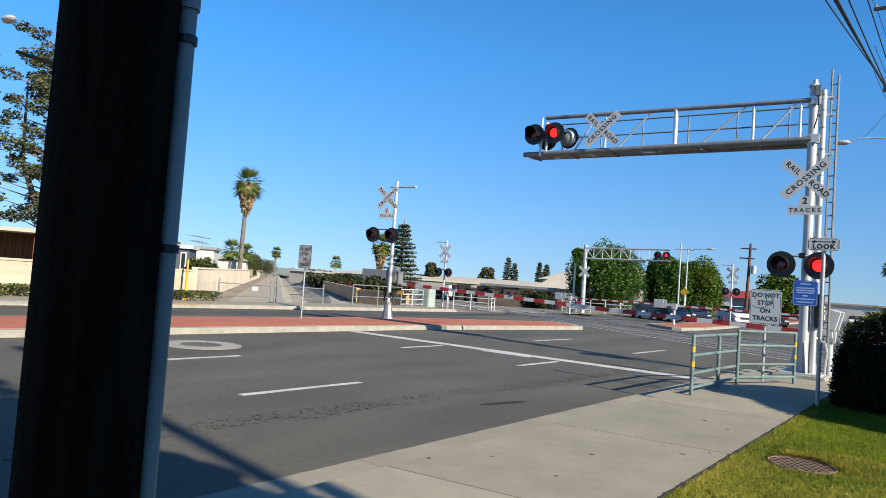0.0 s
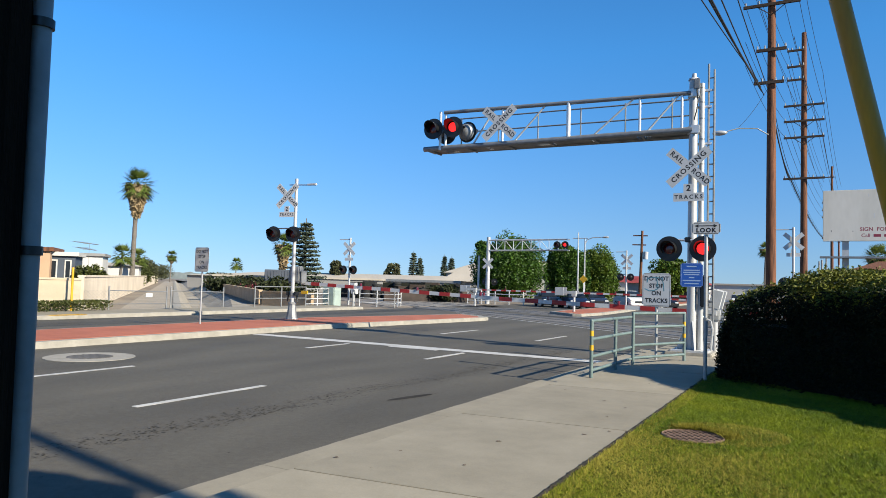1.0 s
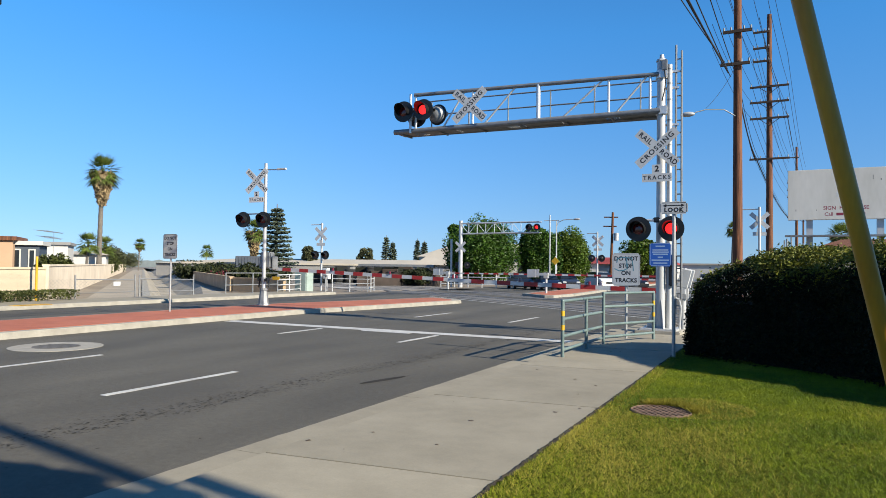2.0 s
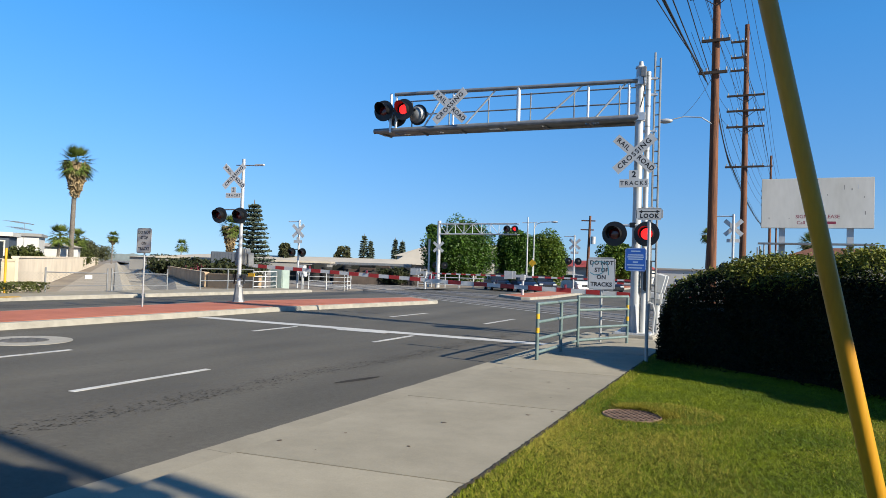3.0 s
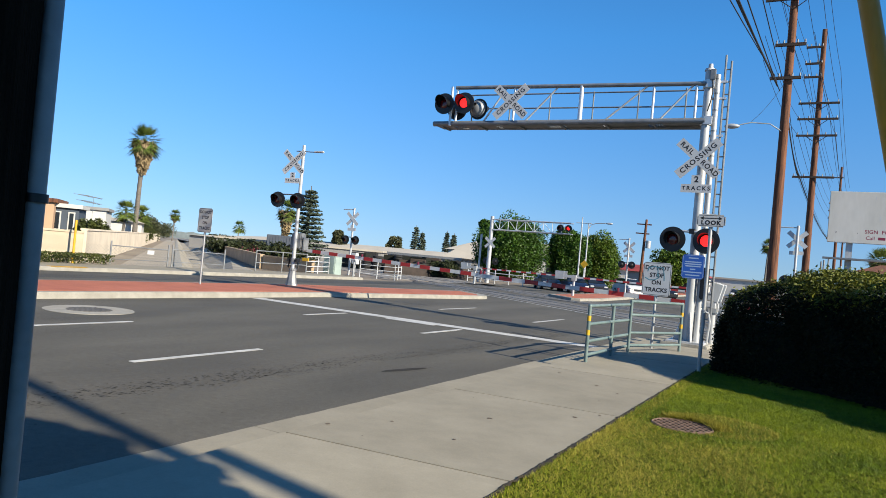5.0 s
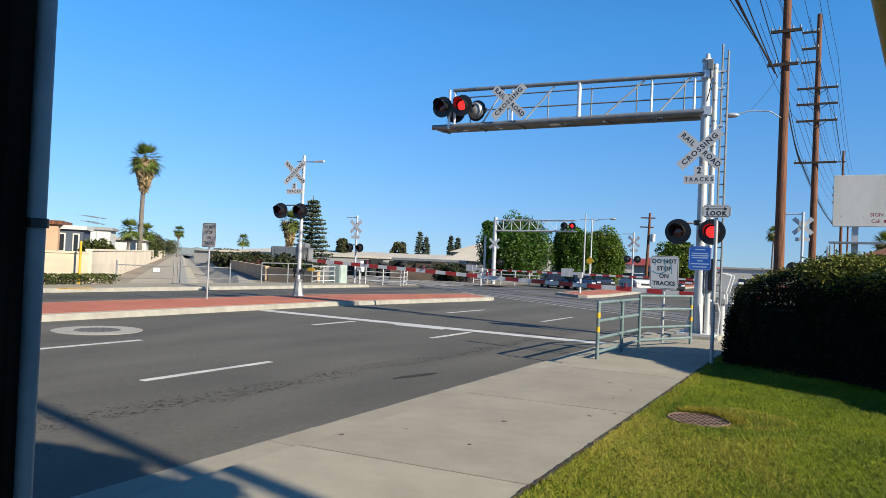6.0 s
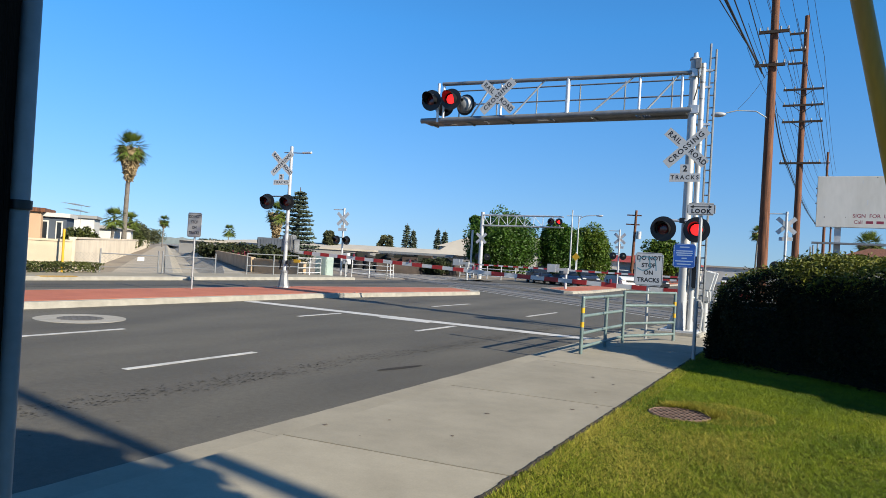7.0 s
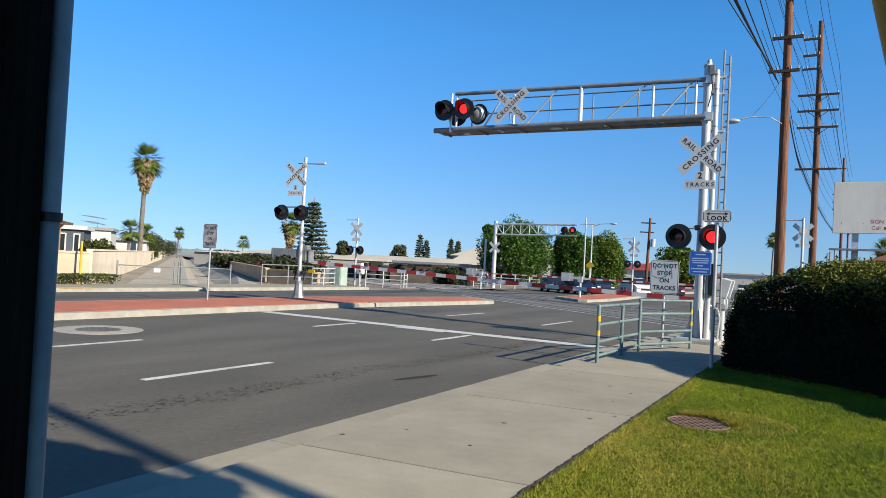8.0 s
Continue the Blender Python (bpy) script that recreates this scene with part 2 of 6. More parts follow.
def part(name, bm, material, parent=None, label="", soft=True):
    ob = new(name, mesh_of(bm, name, material, soft))
    ob.parent = parent
    return tagged(ob, label)


def thing(name, label, category, group="", m=None, kind=""):
    ob = new(name)
    ob.empty_display_size = 0.2
    if m is not None:
        ob.matrix_basis = m
    return tagged(ob, label, category, group, kind)


def solid(name, bm, material, label, category="", group="", kind="", soft=False):
    return tagged(new(name, mesh_of(bm, name, material, soft)), label, category, group, kind)


def B():
    return bmesh.new()


def box_part(name, c, s, material, parent, label="", bevel=0.0):
    bm = B()
    bx(bm, c, s)
    if bevel:
        bmesh.ops.bevel(bm, geom=bm.edges[:], offset=bevel, segments=2, affect="EDGES")
    return part(name, bm, material, parent, label, soft=bool(bevel))


def rod_part(name, a, b, r, material, parent, label="", r1=None, seg=12):
    bm = B()
    rod(bm, a, b, r, r1, seg)
    return part(name, bm, material, parent, label)


def lettering(text, size, m, material, parent, name="lettering", wide=1.0, bold=0.0, gap=1.0):
    """Raised flat letters, read from the -y side, centred at the pose m."""
    cu = bpy.data.curves.new(name, "FONT")
    cu.body, cu.size, cu.align_x, cu.align_y, cu.extrude, cu.offset = text, size, "CENTER", "CENTER", 0.0002, bold
    cu.resolution_u, cu.space_character = 3, gap
    tmp = bpy.data.objects.new(name, cu)
    scene.collection.objects.link(tmp)
    dg = bpy.context.evaluated_depsgraph_get()
    me = bpy.data.meshes.new_from_object(tmp.evaluated_get(dg))
    bpy.data.objects.remove(tmp)
    me.transform(m @ pose(0, 0, 0, 90) @ Matrix.Diagonal((wide, 1, 1, 1)))
    me.materials.clear()
    me.materials.append(material)
    ob = new(name, me)
    ob.parent = parent
    return ob


def prism(name, pts, z0, z1, material, label, category="", kind="structure", bevel=0.0):
    """An upright slab over the plan outline pts."""
    bm = B()
    f = bm.faces.new([bm.verts.new((x, y, z0)) for x, y in pts])
    top = bmesh.ops.extrude_face_region(bm, geom=[f])["geom"]
    vs = [v for v in top if isinstance(v, bmesh.types.BMVert)]
    bmesh.ops.translate(bm, vec=(0, 0, z1 - z0), verts=vs)
    bmesh.ops.recalc_face_normals(bm, faces=bm.faces[:])
    if bevel:
        es = [e for e in bm.edges if all(abs(v.co.z - z1) < 1e-5 for v in e.verts)]
        bmesh.ops.bevel(bm, geom=es, offset=bevel, segments=2, affect="EDGES")
    return solid(name, bm, material, label, category, kind=kind)


def sprigs(rng, centres, size, flat=0.35, droop=0.0):
    """Vertices and faces of small folded leaves at the centres."""
    n = len(centres)
    a = rng.normal(size=(n, 3))
    a[:, 2] = a[:, 2] * (1 - flat) - droop
    a /= np.linalg.norm(a, axis=1)[:, None] + 1e-9
    b = np.cross(a, rng.normal(size=(n, 3)))
    b /= np.linalg.norm(b, axis=1)[:, None] + 1e-9
    s = size * rng.uniform(0.6, 1.3, (n, 1))
    v = np.stack([centres - a * s, centres + b * s * 0.45, centres + a * s, centres - b * s * 0.45], 1).reshape(-1, 3)
    f = np.arange(4 * n).reshape(-1, 4)
    return v, f


def leaf_mesh(name, v, f, material):
    me = bpy.data.meshes.new(name)
    me.from_pydata(v.tolist(), [], f.tolist())
    me.materials.append(material)
    return me


def clumped(rng, blobs, per, hollow=0.55):
    """Leaf centres over lumpy blobs (x, y, z, rx, ry, rz)."""
    out = []
    for x, y, z, rx, ry, rz in blobs:
        d = rng.normal(size=(per, 3))
        d /= np.linalg.norm(d, axis=1)[:, None]
        r = rng.uniform(hollow, 1.0, (per, 1)) ** 0.6
        out.append(np.array((x, y, z)) + d * r * np.array((rx, ry, rz)))
    return np.concatenate(out)


def tree(name, x, y, h, w, material, label, seed, trunk_h=None, blobs=26, per=150, leaf=0.17, base=0.0, trunk_r=0.16, column=False, tall=1.0, dome=False):
    """A broadleaf tree: tapered trunk, limbs, a lumpy crown of small leaves."""
    rng = np.random.default_rng(seed)
    root = thing(name, label, "tree", m=pose(x, y, base))
    th = trunk_h or h * 0.25
    bm = B()
    rod(bm, (0, 0, -0.1), (0, 0, th), trunk_r, trunk_r * 0.75)
    rod(bm, (0, 0, th), (0.1, 0, h * 0.8), trunk_r * 0.75, trunk_r * 0.15)
    lumps = []
    for i in range(blobs):
        u = rng.uniform(0, 1)
        ang = rng.uniform(0, 2 * math.pi)
        zz = th + (h - th) * (0.08 + 0.84 * u)
        prof = math.sin(math.pi * (0.12 + 0.80 * u)) ** 0.7 if not column else (1 - u) * 0.85 + 0.15
        if dome:
            prof = math.sqrt(1 - (0.95 * u) ** 2)
        rad = w / 2 * prof * rng.uniform(0.35, 0.85)
        s = w * rng.uniform(0.13, 0.22) * (0.6 if column else 1)
        lumps.append((rad * math.cos(ang), rad * math.sin(ang), zz, s, s, s * tall * rng.uniform(0.8, 1.25)))
        if i % 3 == 0:
            rod(bm, (0, 0, th + (zz - th) * 0.4), lumps[-1][:3], trunk_r * 0.35, trunk_r * 0.08, seg=6)
    part("trunk", bm, M_BARK, root)
    v, f = sprigs(rng, clumped(rng, lumps, per), leaf)
    ob = new("crown", leaf_mesh("crown", v, f, material))
    ob.parent = root
    return root


def palm(name, x, y, h, crown, label, seed, skirt=0.0, trunk_r=0.22, base=0.0):
    """A fan palm: ringed trunk, hanging dead skirt, a burst of fronds."""
    rng = np.random.default_rng(seed)
    root = thing(name, label, "palm tree", m=pose(x, y, base))
    bm = B()
    steps = 14
    for i in range(steps):
        u0, u1 = i / steps, (i + 1) / steps
        rod(bm, (0.25 * u0 ** 2, 0, h * u0 - 0.05), (0.25 * u1 ** 2, 0, h * u1), trunk_r * (1.12 - 0.3 * u0), trunk_r * (1.0 - 0.3 * u1), seg=9)
    part("trunk", bm, M_PALMBARK, root)
    vs, fs = [], []

    def frond(a, e, length, sag, lobes):
        d = Vector((math.cos(a) * math.cos(e), math.sin(a) * math.cos(e), math.sin(e)))
        side = d.cross(Vector((0, 0, 1))).normalized()
        o = Vector((0.25, 0, h))
        hub = o + d * length * 0.55
        for k in range(lobes):
            q = (k / (lobes - 1) - 0.5) * 2.4
            tip = hub + (d * math.cos(q) + side * math.sin(q)) * length * 0.5 + Vector((0, 0, -sag * (0.5 + abs(q) * 0.3)))
            w = side * length * 0.035
            i = len(vs)
            vs.extend([hub - w, hub + w, tip])
            fs.append((i, i + 1, i + 2))
        i = len(vs)
        w = side * 0.03
        vs.extend([o - w, o + w, hub])
        fs.append((i, i + 1, i + 2))

    for k in range(95):
        e = rng.uniform(-0.75, 1.3)
        frond(rng.uniform(0, 6.283), e, crown * rng.uniform(0.8, 1.1), crown * 0.22 * (1.4 - e), 13)
    ob = new("crown", leaf_mesh("crown", np.array(vs), np.array(fs), M_PALM))
    ob.parent = root
    if skirt:
        n = 1500
        u = rng.uniform(0, 1, n)
        a = rng.uniform(0, 6.283, n)
        r = crown * (0.62 - 0.48 * u) * rng.uniform(0.5, 1.0, n)
        c = np.stack([0.25 + r * np.cos(a), r * np.sin(a), h - 0.1 - skirt * u], 1)
        v, f = sprigs(rng, c, crown * 0.17, flat=-0.6, droop=1.2)
        ob = new("dead_skirt", leaf_mesh("dead_skirt", v, f, M_SKIRT))
        ob.parent = root
    return root


# ---- ground, road, kerbs ----
TRACK = Matrix(((-0.8, 0.6, 0, 0), (0.6, 0.8, 0, 0), (0, 0, 1, 0), (0, 0, 0, 1)))  # along the line, across it


def uv(u, v):
    return -0.8 * u + 0.6 * v, 0.6 * u + 0.8 * v


def cv(u, v):
    """Plan point from metres along and across the drainage channel."""
    return -0.77 * u + 0.638 * v, 0.638 * u + 0.77 * v


bm = B()
us, vs_ = [-3000, -100, 35.6, 60, 100, 160, 300, 3000], [-3000, -40, -3.4, -0.2, 0.9, 2.2, 3.8, 40, 3000]
grid = [[bm.verts.new((*cv(u, v), -1.0 if (u > 36 and 0 < v < 3) else -0.03)) for v in vs_] for u in us]
for i in range(len(us) - 1):
    for j in range(len(vs_) - 1):
        face = bm.faces.new((grid[i][j], grid[i][j + 1], grid[i + 1][j + 1], grid[i + 1][j]))
        face.material_index = 1 if (3 <= j <= 5 and i >= 2) else 0
bmesh.ops.recalc_face_normals(bm, faces=bm.faces[:])
if sum(f.normal.z for f in bm.faces) < 0:
    bmesh.ops.reverse_faces(bm, faces=bm.faces[:])
ground = solid("ground", bm, M_DIRT, "dry tan earth with a concrete drainage channel sunk in it", "ground", kind="structure")
ground.data.materials.append(M_CANALC)

road = prism("road", [(-24.4, -90), (-4.68, -90), (-4.68, 20.0), (14, 20.0), (14, 75), (-4.68, 75), (-4.68, 400), (-24.4, 400)], -0.25, 0.0, M_ASPHALT, "worn grey asphalt road crossing two railway tracks", "road")

MED_OUT = [(-18.8, -90), (-15.5, -90), (-15.45, 18.5), (-14.2, 28.3), (-14.3, 28.9), (-14.8, 29.4), (-16.6, 30.6), (-18.75, 21.0)]
MED_IN = [(-18.62, -90), (-15.75, -90), (-15.72, 18.5), (-14.5, 28.3), (-14.9, 29.0), (-16.4, 30.1), (-18.57, 21.0)]
prism("kerb_median", MED_OUT, 0.0, 0.15, M_CURB, "pale concrete kerb round the raised median", "kerb", bevel=0.025)
prism("median_paving", MED_IN, 0.02, 0.158, M_BRICK, "red paved top of the raised median", "median")
MED2_OUT = [(-15.2, 39.6), (-13.0, 37.3), (-12.5, 37.4), (-12.3, 41), (-12.7, 48.5), (-13.4, 56), (-15.0, 120), (-18.0, 120)]
MED2_IN = [(-14.9, 39.8), (-13.0, 37.7), (-12.75, 37.8), (-12.6, 41), (-13.0, 48.5), (-13.7, 56), (-15.3, 120), (-17.7, 120)]
prism("kerb_far_median", MED2_OUT, 0.0, 0.15, M_CURB, "pale concrete kerb of the far median", "kerb", bevel=0.025)
prism("far_median_paving", MED2_IN, 0.02, 0.158, M_BRICK, "red paved top of the far median", "median")

# gutter pan in cast lengths at road level, sidewalk in cast slabs whose edge is the kerb
gutter = thing("gutter", "pale concrete gutter pan along the kerb with hairline joints", "gutter", kind="structure")
for i in range(14):
    bm = B()
    bx(bm, (-4.668, -20.725 + i * 2.95, -0.046), (0.632, 2.944, 0.108))
    bmesh.ops.subdivide_edges(bm, edges=[e for e in bm.edges if abs(e.verts[0].co.y - e.verts[1].co.y) > 1], cuts=24)
    for v in bm.verts:
        if v.co.x < -4.9:
            v.co.x += 0.014 * noise.noise((v.co.y * 2.2, 4, 0)) + 0.008 * noise.noise((v.co.y * 9, 2, 0))
    part("gutter_length", bm, M_CONC, gutter, soft=False)
prism("sidewalk_bed", [(-4.36, -22), (-2.37, -22), (-2.37, 19.4), (-4.36, 19.4)], -0.2, 0.12, M_HEDGECORE, "packed earth under the sidewalk slabs", "sidewalk")
sidewalk = thing("sidewalk", "pale grey concrete sidewalk with scored joints", "sidewalk", kind="structure")
joints = [-22.2, -19.3, -16.4, -13.5, -10.6, -7.7, -4.8, -1.9, 1.0, 4.0, 6.92, 9.85, 12.8, 15.75, 19.3]
for y0, y1 in zip(joints, joints[1:]):
    bm = B()
    bx(bm, (-3.3895, (y0 + y1) / 2, 0.08), (1.919, y1 - y0 - 0.008, 0.14))
    es = [e for e in bm.edges if all(v.co.z > 0.1 for v in e.verts) and abs(e.verts[0].co.y - e.verts[1].co.y) < 0.01]
    bmesh.ops.bevel(bm, geom=es, offset=0.007, segments=2, affect="EDGES")
    es = [e for e in bm.edges if all(v.co.z > 0.1 and v.co.x < -4.34 for v in e.verts)]
    bmesh.ops.bevel(bm, geom=es, offset=0.02, segments=3, affect="EDGES")
    for v in bm.verts:
        v.co.y += 0.11 * (v.co.x + 4.34)
    part("slab", bm, M_CONC, sidewalk)
prism("far_kerb", [(-24.75, -90), (-24.4, -90), (-24.4, 33), (-24.75, 33)], -0.1, 0.15, M_CURB, "pale concrete kerb on the far side of the street", "kerb", bevel=0.02)
prism("far_sidewalk", [(-27.3, -90), (-24.76, -90), (-24.76, 33), (-27.3, 33)], -0.1, 0.145, M_CONC, "pale concrete sidewalk across the street", "sidewalk")
prism("yellow_kerb_patch", [(-24.72, 14.2), (-24.42, 14.2), (-24.42, 15.6), (-24.72, 15.6)], 0.1, 0.154, M_YELLOW, "faded yellow paint on the far kerb", "road marking")

# painted marks
def stripe(x0, x1, y0, y1, label="worn white lane dash on the asphalt", name="lane_dash", group="lane dashes", z=0.0, material=None):
    rng = random.Random(int((x0 * 31 + y0 * 17) * 10))
    bm = B()
    bx(bm, ((x0 + x1) / 2, (y0 + y1) / 2, z + 0.003), (x1 - x0, y1 - y0, 0.006))
    bmesh.ops.subdivide_edges(bm, edges=bm.edges[:], cuts=5, use_grid_fill=True)
    for v in bm.verts:
        v.co.x += rng.uniform(-0.006, 0.006)
        v.co.y += rng.uniform(-0.006, 0.006)
    return solid(name, bm, material or M_PAINT, label, "road marking", group)


for y0, y1 in ((-1.7, 0.5), (5.47, 7.76), (12.7, 14.55), (19.35, 22.1)):
    stripe(-8.26, -8.15, y0, y1)
for y0, y1 in ((-1.3, 0.8), (5.75, 8.0), (12.8, 14.5), (19.55, 22.3)):
    stripe(-11.67, -11.56, y0, y1)
stripe(-15.3, -4.8, 14.75, 15.2, "wide worn white stop line across the lanes", "stop_line", "")
stripe(-10.4, -9.0, 14.55, 14.75, "thin older white line along the stop line", "stop_line", "")
stripe(-6.95, -6.85, 38, 42)
stripe(-6.95, -6.85, 47, 51)
# one narrow dark oval lying on the kerb lane
tar = [(-5.85, 8.27, 0.07, 0.46)]
for x, y, a, b in tar:
    bm = B()
    bmesh.ops.create_circle(bm, cap_ends=True, segments=24, radius=1, matrix=Matrix.Translation((x, y, 0.0045)) @ pose(0, 0, 0, 0, 0, -14) @ Matrix.Diagonal((a, b, 1, 1)))
    solid("tar_patch", bm, M_TAR, "dark oval patch on the asphalt", "road stain", "tar patches", kind="structure")
rng = np.random.default_rng(5)
v, f = [], []
for k in range(2600):  # drips and crumbs of tar along the wheel path of the kerb lane
    y = rng.uniform(1.5, 17)
    x = -6.85 + 0.02 * y - 0.1 * math.sin(y * 0.35) + rng.choice((-0.16, 0.0, 0.15)) + rng.normal() * 0.08 + 0.06 * math.sin(y * 1.3)
    a, b, i = rng.uniform(0.003, 0.011), rng.uniform(0.006, 0.04), len(v)
    if k % 13 == 0:
        x, y = rng.uniform(-14, -5.2), rng.uniform(2, 20)
    for q in range(6):
        s = rng.uniform(0.6, 1.2)
        v.append((x + a * s * math.cos(q * 1.047), y + b * s * math.sin(q * 1.047), 0.004))
    f.append(tuple(range(i, i + 6)))
drips = bpy.data.meshes.new("tar_drips")
drips.from_pydata(v, [], f)
drips.materials.append(M_TAR)
tagged(new("tar_drips", drips), "dark tar drips along the wheel path", "road stain", kind="stuff")

manhole = thing("manhole", "round iron manhole cover in a pale concrete ring", "manhole", m=pose(-13.4, 8.35, 0))
bm = B()
rod(bm, (0, 0, -0.02), (0, 0, 0.008), 0.83, seg=48)
part("concrete_ring", bm, M_CURB, manhole, "pale concrete ring")
bm = B()
rod(bm, (0, 0, 0.0), (0, 0, 0.014), 0.42, seg=40)
for k in range(7):
    bx(bm, (0, -0.3 + k * 0.1, 0.016), (2 * math.sqrt(0.16 - (-0.3 + k * 0.1) ** 2), 0.03, 0.006))
part("cover", bm, M_PANELC, manhole, "dark ribbed iron cover")

# litter on the sidewalk and at the lawn edge
rng = np.random.default_rng(15)
v, f = [], []
for k in range(18):
    x, y = rng.uniform(-4.3, -2.5), rng.uniform(2.2, 13)
    a = rng.uniform(0.008, 0.03)
    i, q0 = len(v), rng.uniform(0, 6)
    for q in range(5):
        s_ = rng.uniform(0.5, 1.2) * a
        v.append((x + s_ * math.cos(q0 + q * 1.257), y + s_ * math.sin(q0 + q * 1.257), 0.1525 + (0.004 if q % 2 else 0)))
    f.append(tuple(range(i, i + 5)))
litter = bpy.data.meshes.new("leaf_litter")
litter.from_pydata(v, [], f)
litter.materials.append(M_BARK)
tagged(new("leaf_litter", litter), "small dry brown leaves on the sidewalk", "leaves", kind="stuff")

# railway
for k, vc in enumerate((18.2, 22.5)):
    line = thing("railway_track", "railway track set flush in concrete crossing panels", "railway track", "railway tracks", m=TRACK @ pose(0, vc, 0))
    for s in (-0.72, 0.72):
        bm = B()
        bx(bm, (50, s, -0.03), (700, 0.07, 0.1))
        part("rail", bm, M_STEEL, line, "polished steel rail")
    for i in range(-2, 18):
        for c, w in ((0, 1.22), (-1.15, 0.66), (1.15, 0.66)):
            box_part("panel", (i * 2.5, c, -0.02), (2.47, w, 0.056), M_PANELC, line, bevel=0.008)
bm = B()
bx(bm, (18, 16.3, 0.0025), (36, 0.1, 0.005), TRACK)
solid("edge_line", bm, M_PAINT, "thin white line along the crossing panels", "road marking")
for u0, u1 in ((46, 420), (-330, -12)):
    pts = [uv(u0, 15.4), uv(u0, 25.2), uv(u1, 25.2), uv(u1, 15.4)]
    prism("ballast_bed", pts[::-1], -0.2, 0.0 if u0 > 0 else 0.1, M_BALLAST, "grey crushed-stone ballast beside the crossing", "ballast")
rng = np.random.default_rng(8)
bm = B()
for k in range(260):
    x, y = rng.uniform(-3.9, -1.2), rng.uniform(17.7, 19.9)
    s = rng.uniform(0.03, 0.09)
    bmesh.ops.create_icosphere(bm, subdivisions=1, radius=s, matrix=Matrix.Translation((x, y, 0.14 + s * 0.3)) @ pose(0, 0, 0, rng.uniform(0, 90), rng.uniform(0, 90), 0) @ Matrix.Diagonal((1, 0.7, 0.6, 1)))
solid("loose_ballast", bm, M_BALLAST, "loose pale stones beside the signal mast", "stones", kind="stuff")

# ---- lawn ----
prism("lawn_bed", [(-2.428, -20), (20, -20), (20, 20.0), (-2.428, 20.0)], -0.2, 0.146, M_SOIL, "short green lawn with yellowed patches", "lawn")
rng = np.random.default_rng(2)
n = 860000
x = -2.375 + 6.5 * rng.uniform(0, 1, n)
y = rng.uniform(2.2, 13.2, n)
keep = (np.hypot((x + 1.8) / 0.33, (y - 7.25) / 0.31) > 1) & (x < 0.6 * y + 0.5)
x, y = x[keep], y[keep]
n = len(x)
far = np.clip(y / 8, 0.6, 1.5)
tuft = 0.85 + 0.45 * np.sin(x * 37 + 3 * np.sin(y * 9)) * np.sin(y * 24 + 3 * np.sin(x * 11)) + 0.25 * np.sin(x * 83 + 4 * np.sin(y * 31)) * np.sin(y * 67 + 4 * np.sin(x * 23))
h = rng.uniform(0.011, 0.031, n) * tuft * (1 + 0.5 * (np.abs(x + 2.33) < 0.05))
a = rng.uniform(0, 6.283, n)
wd = rng.uniform(0.0018, 0.0042, n) * far
lean = rng.normal(0, 0.020, (n, 2)) * tuft[:, None]
base = np.stack([x, y, np.full(n, 0.152)], 1)
side = np.stack([np.cos(a) * wd, np.sin(a) * wd, np.zeros(n)], 1)
tip = base + np.stack([lean[:, 0], lean[:, 1], h], 1)
V = np.stack([base - side, base + side, tip], 1).reshape(-1, 3)
patch = np.sin(x * 1.7 + 0.8 * y) + np.sin(y * 1.1 - x * 0.6) + 0.7 * np.sin(x * 5.1 + 2 * np.sin(y * 2.3)) + rng.normal(0, 1.3, n) + 0.9 * np.clip((7.6 - y) / 3, -0.8, 1) - 0.35 * np.clip(x + 1.2, 0, 2)
dry = (patch > 1.85) | ((np.abs(x + 2.35) < 0.15) & (rng.uniform(size=n) < 0.35)) | ((np.hypot(x + 1.5, y - 7.6) < 0.6) & (rng.uniform(size=n) < 0.6))
me = bpy.data.meshes.new("grass")
me.from_pydata(V.tolist(), [], np.arange(3 * n).reshape(-1, 3).tolist())
me.materials.append(M_GRASS)
me.materials.append(M_DRYGRASS)
me.polygons.foreach_set("material_index", dry.astype(np.int32))
tagged(new("grass", me), "short mown green grass with dry straw tips", "grass", kind="stuff")

rg = np.random.default_rng(23)
n = 2600
q, r_ = rg.uniform(0.2, 2.2, n), 0.31 + np.abs(rg.normal(0, 0.09, n))
base = np.stack([-1.8 + r_ * np.cos(q), 7.25 + r_ * np.sin(q), np.full(n, 0.15)], 1)
tip = base + np.stack([rg.normal(0, 0.035, n), rg.normal(-0.02, 0.03, n), rg.uniform(0.03, 0.085, n)], 1)
sd = rg.normal(0, 0.003, (n, 3)) * (1, 1, 0)
me = bpy.data.meshes.new("dry_tuft")
me.from_pydata(np.stack([base - sd, base + sd, tip], 1).reshape(-1, 3).tolist(), [], np.arange(3 * n).reshape(-1, 3).tolist())
me.materials.append(M_DRYGRASS)
tagged(new("dry_tuft", me), "tuft of longer dry grass beside the drain", "grass", kind="stuff")

drain = thing("drain_grate", "rusty round iron drain grate sunk in the lawn", "drain", m=pose(-1.8, 7.25, 0.155, 0, 0, 38) @ Matrix.Diagonal((0.84, 0.84, 1, 1)))
# shallow black disc in place of the shade deep in the drain
bm = B()
rod(bm, (0, 0, -0.16), (0, 0, -0.14), 0.36, seg=36)
part("pit", bm, M_BLACK, drain, "black disc under the grate standing for the pit's shade")
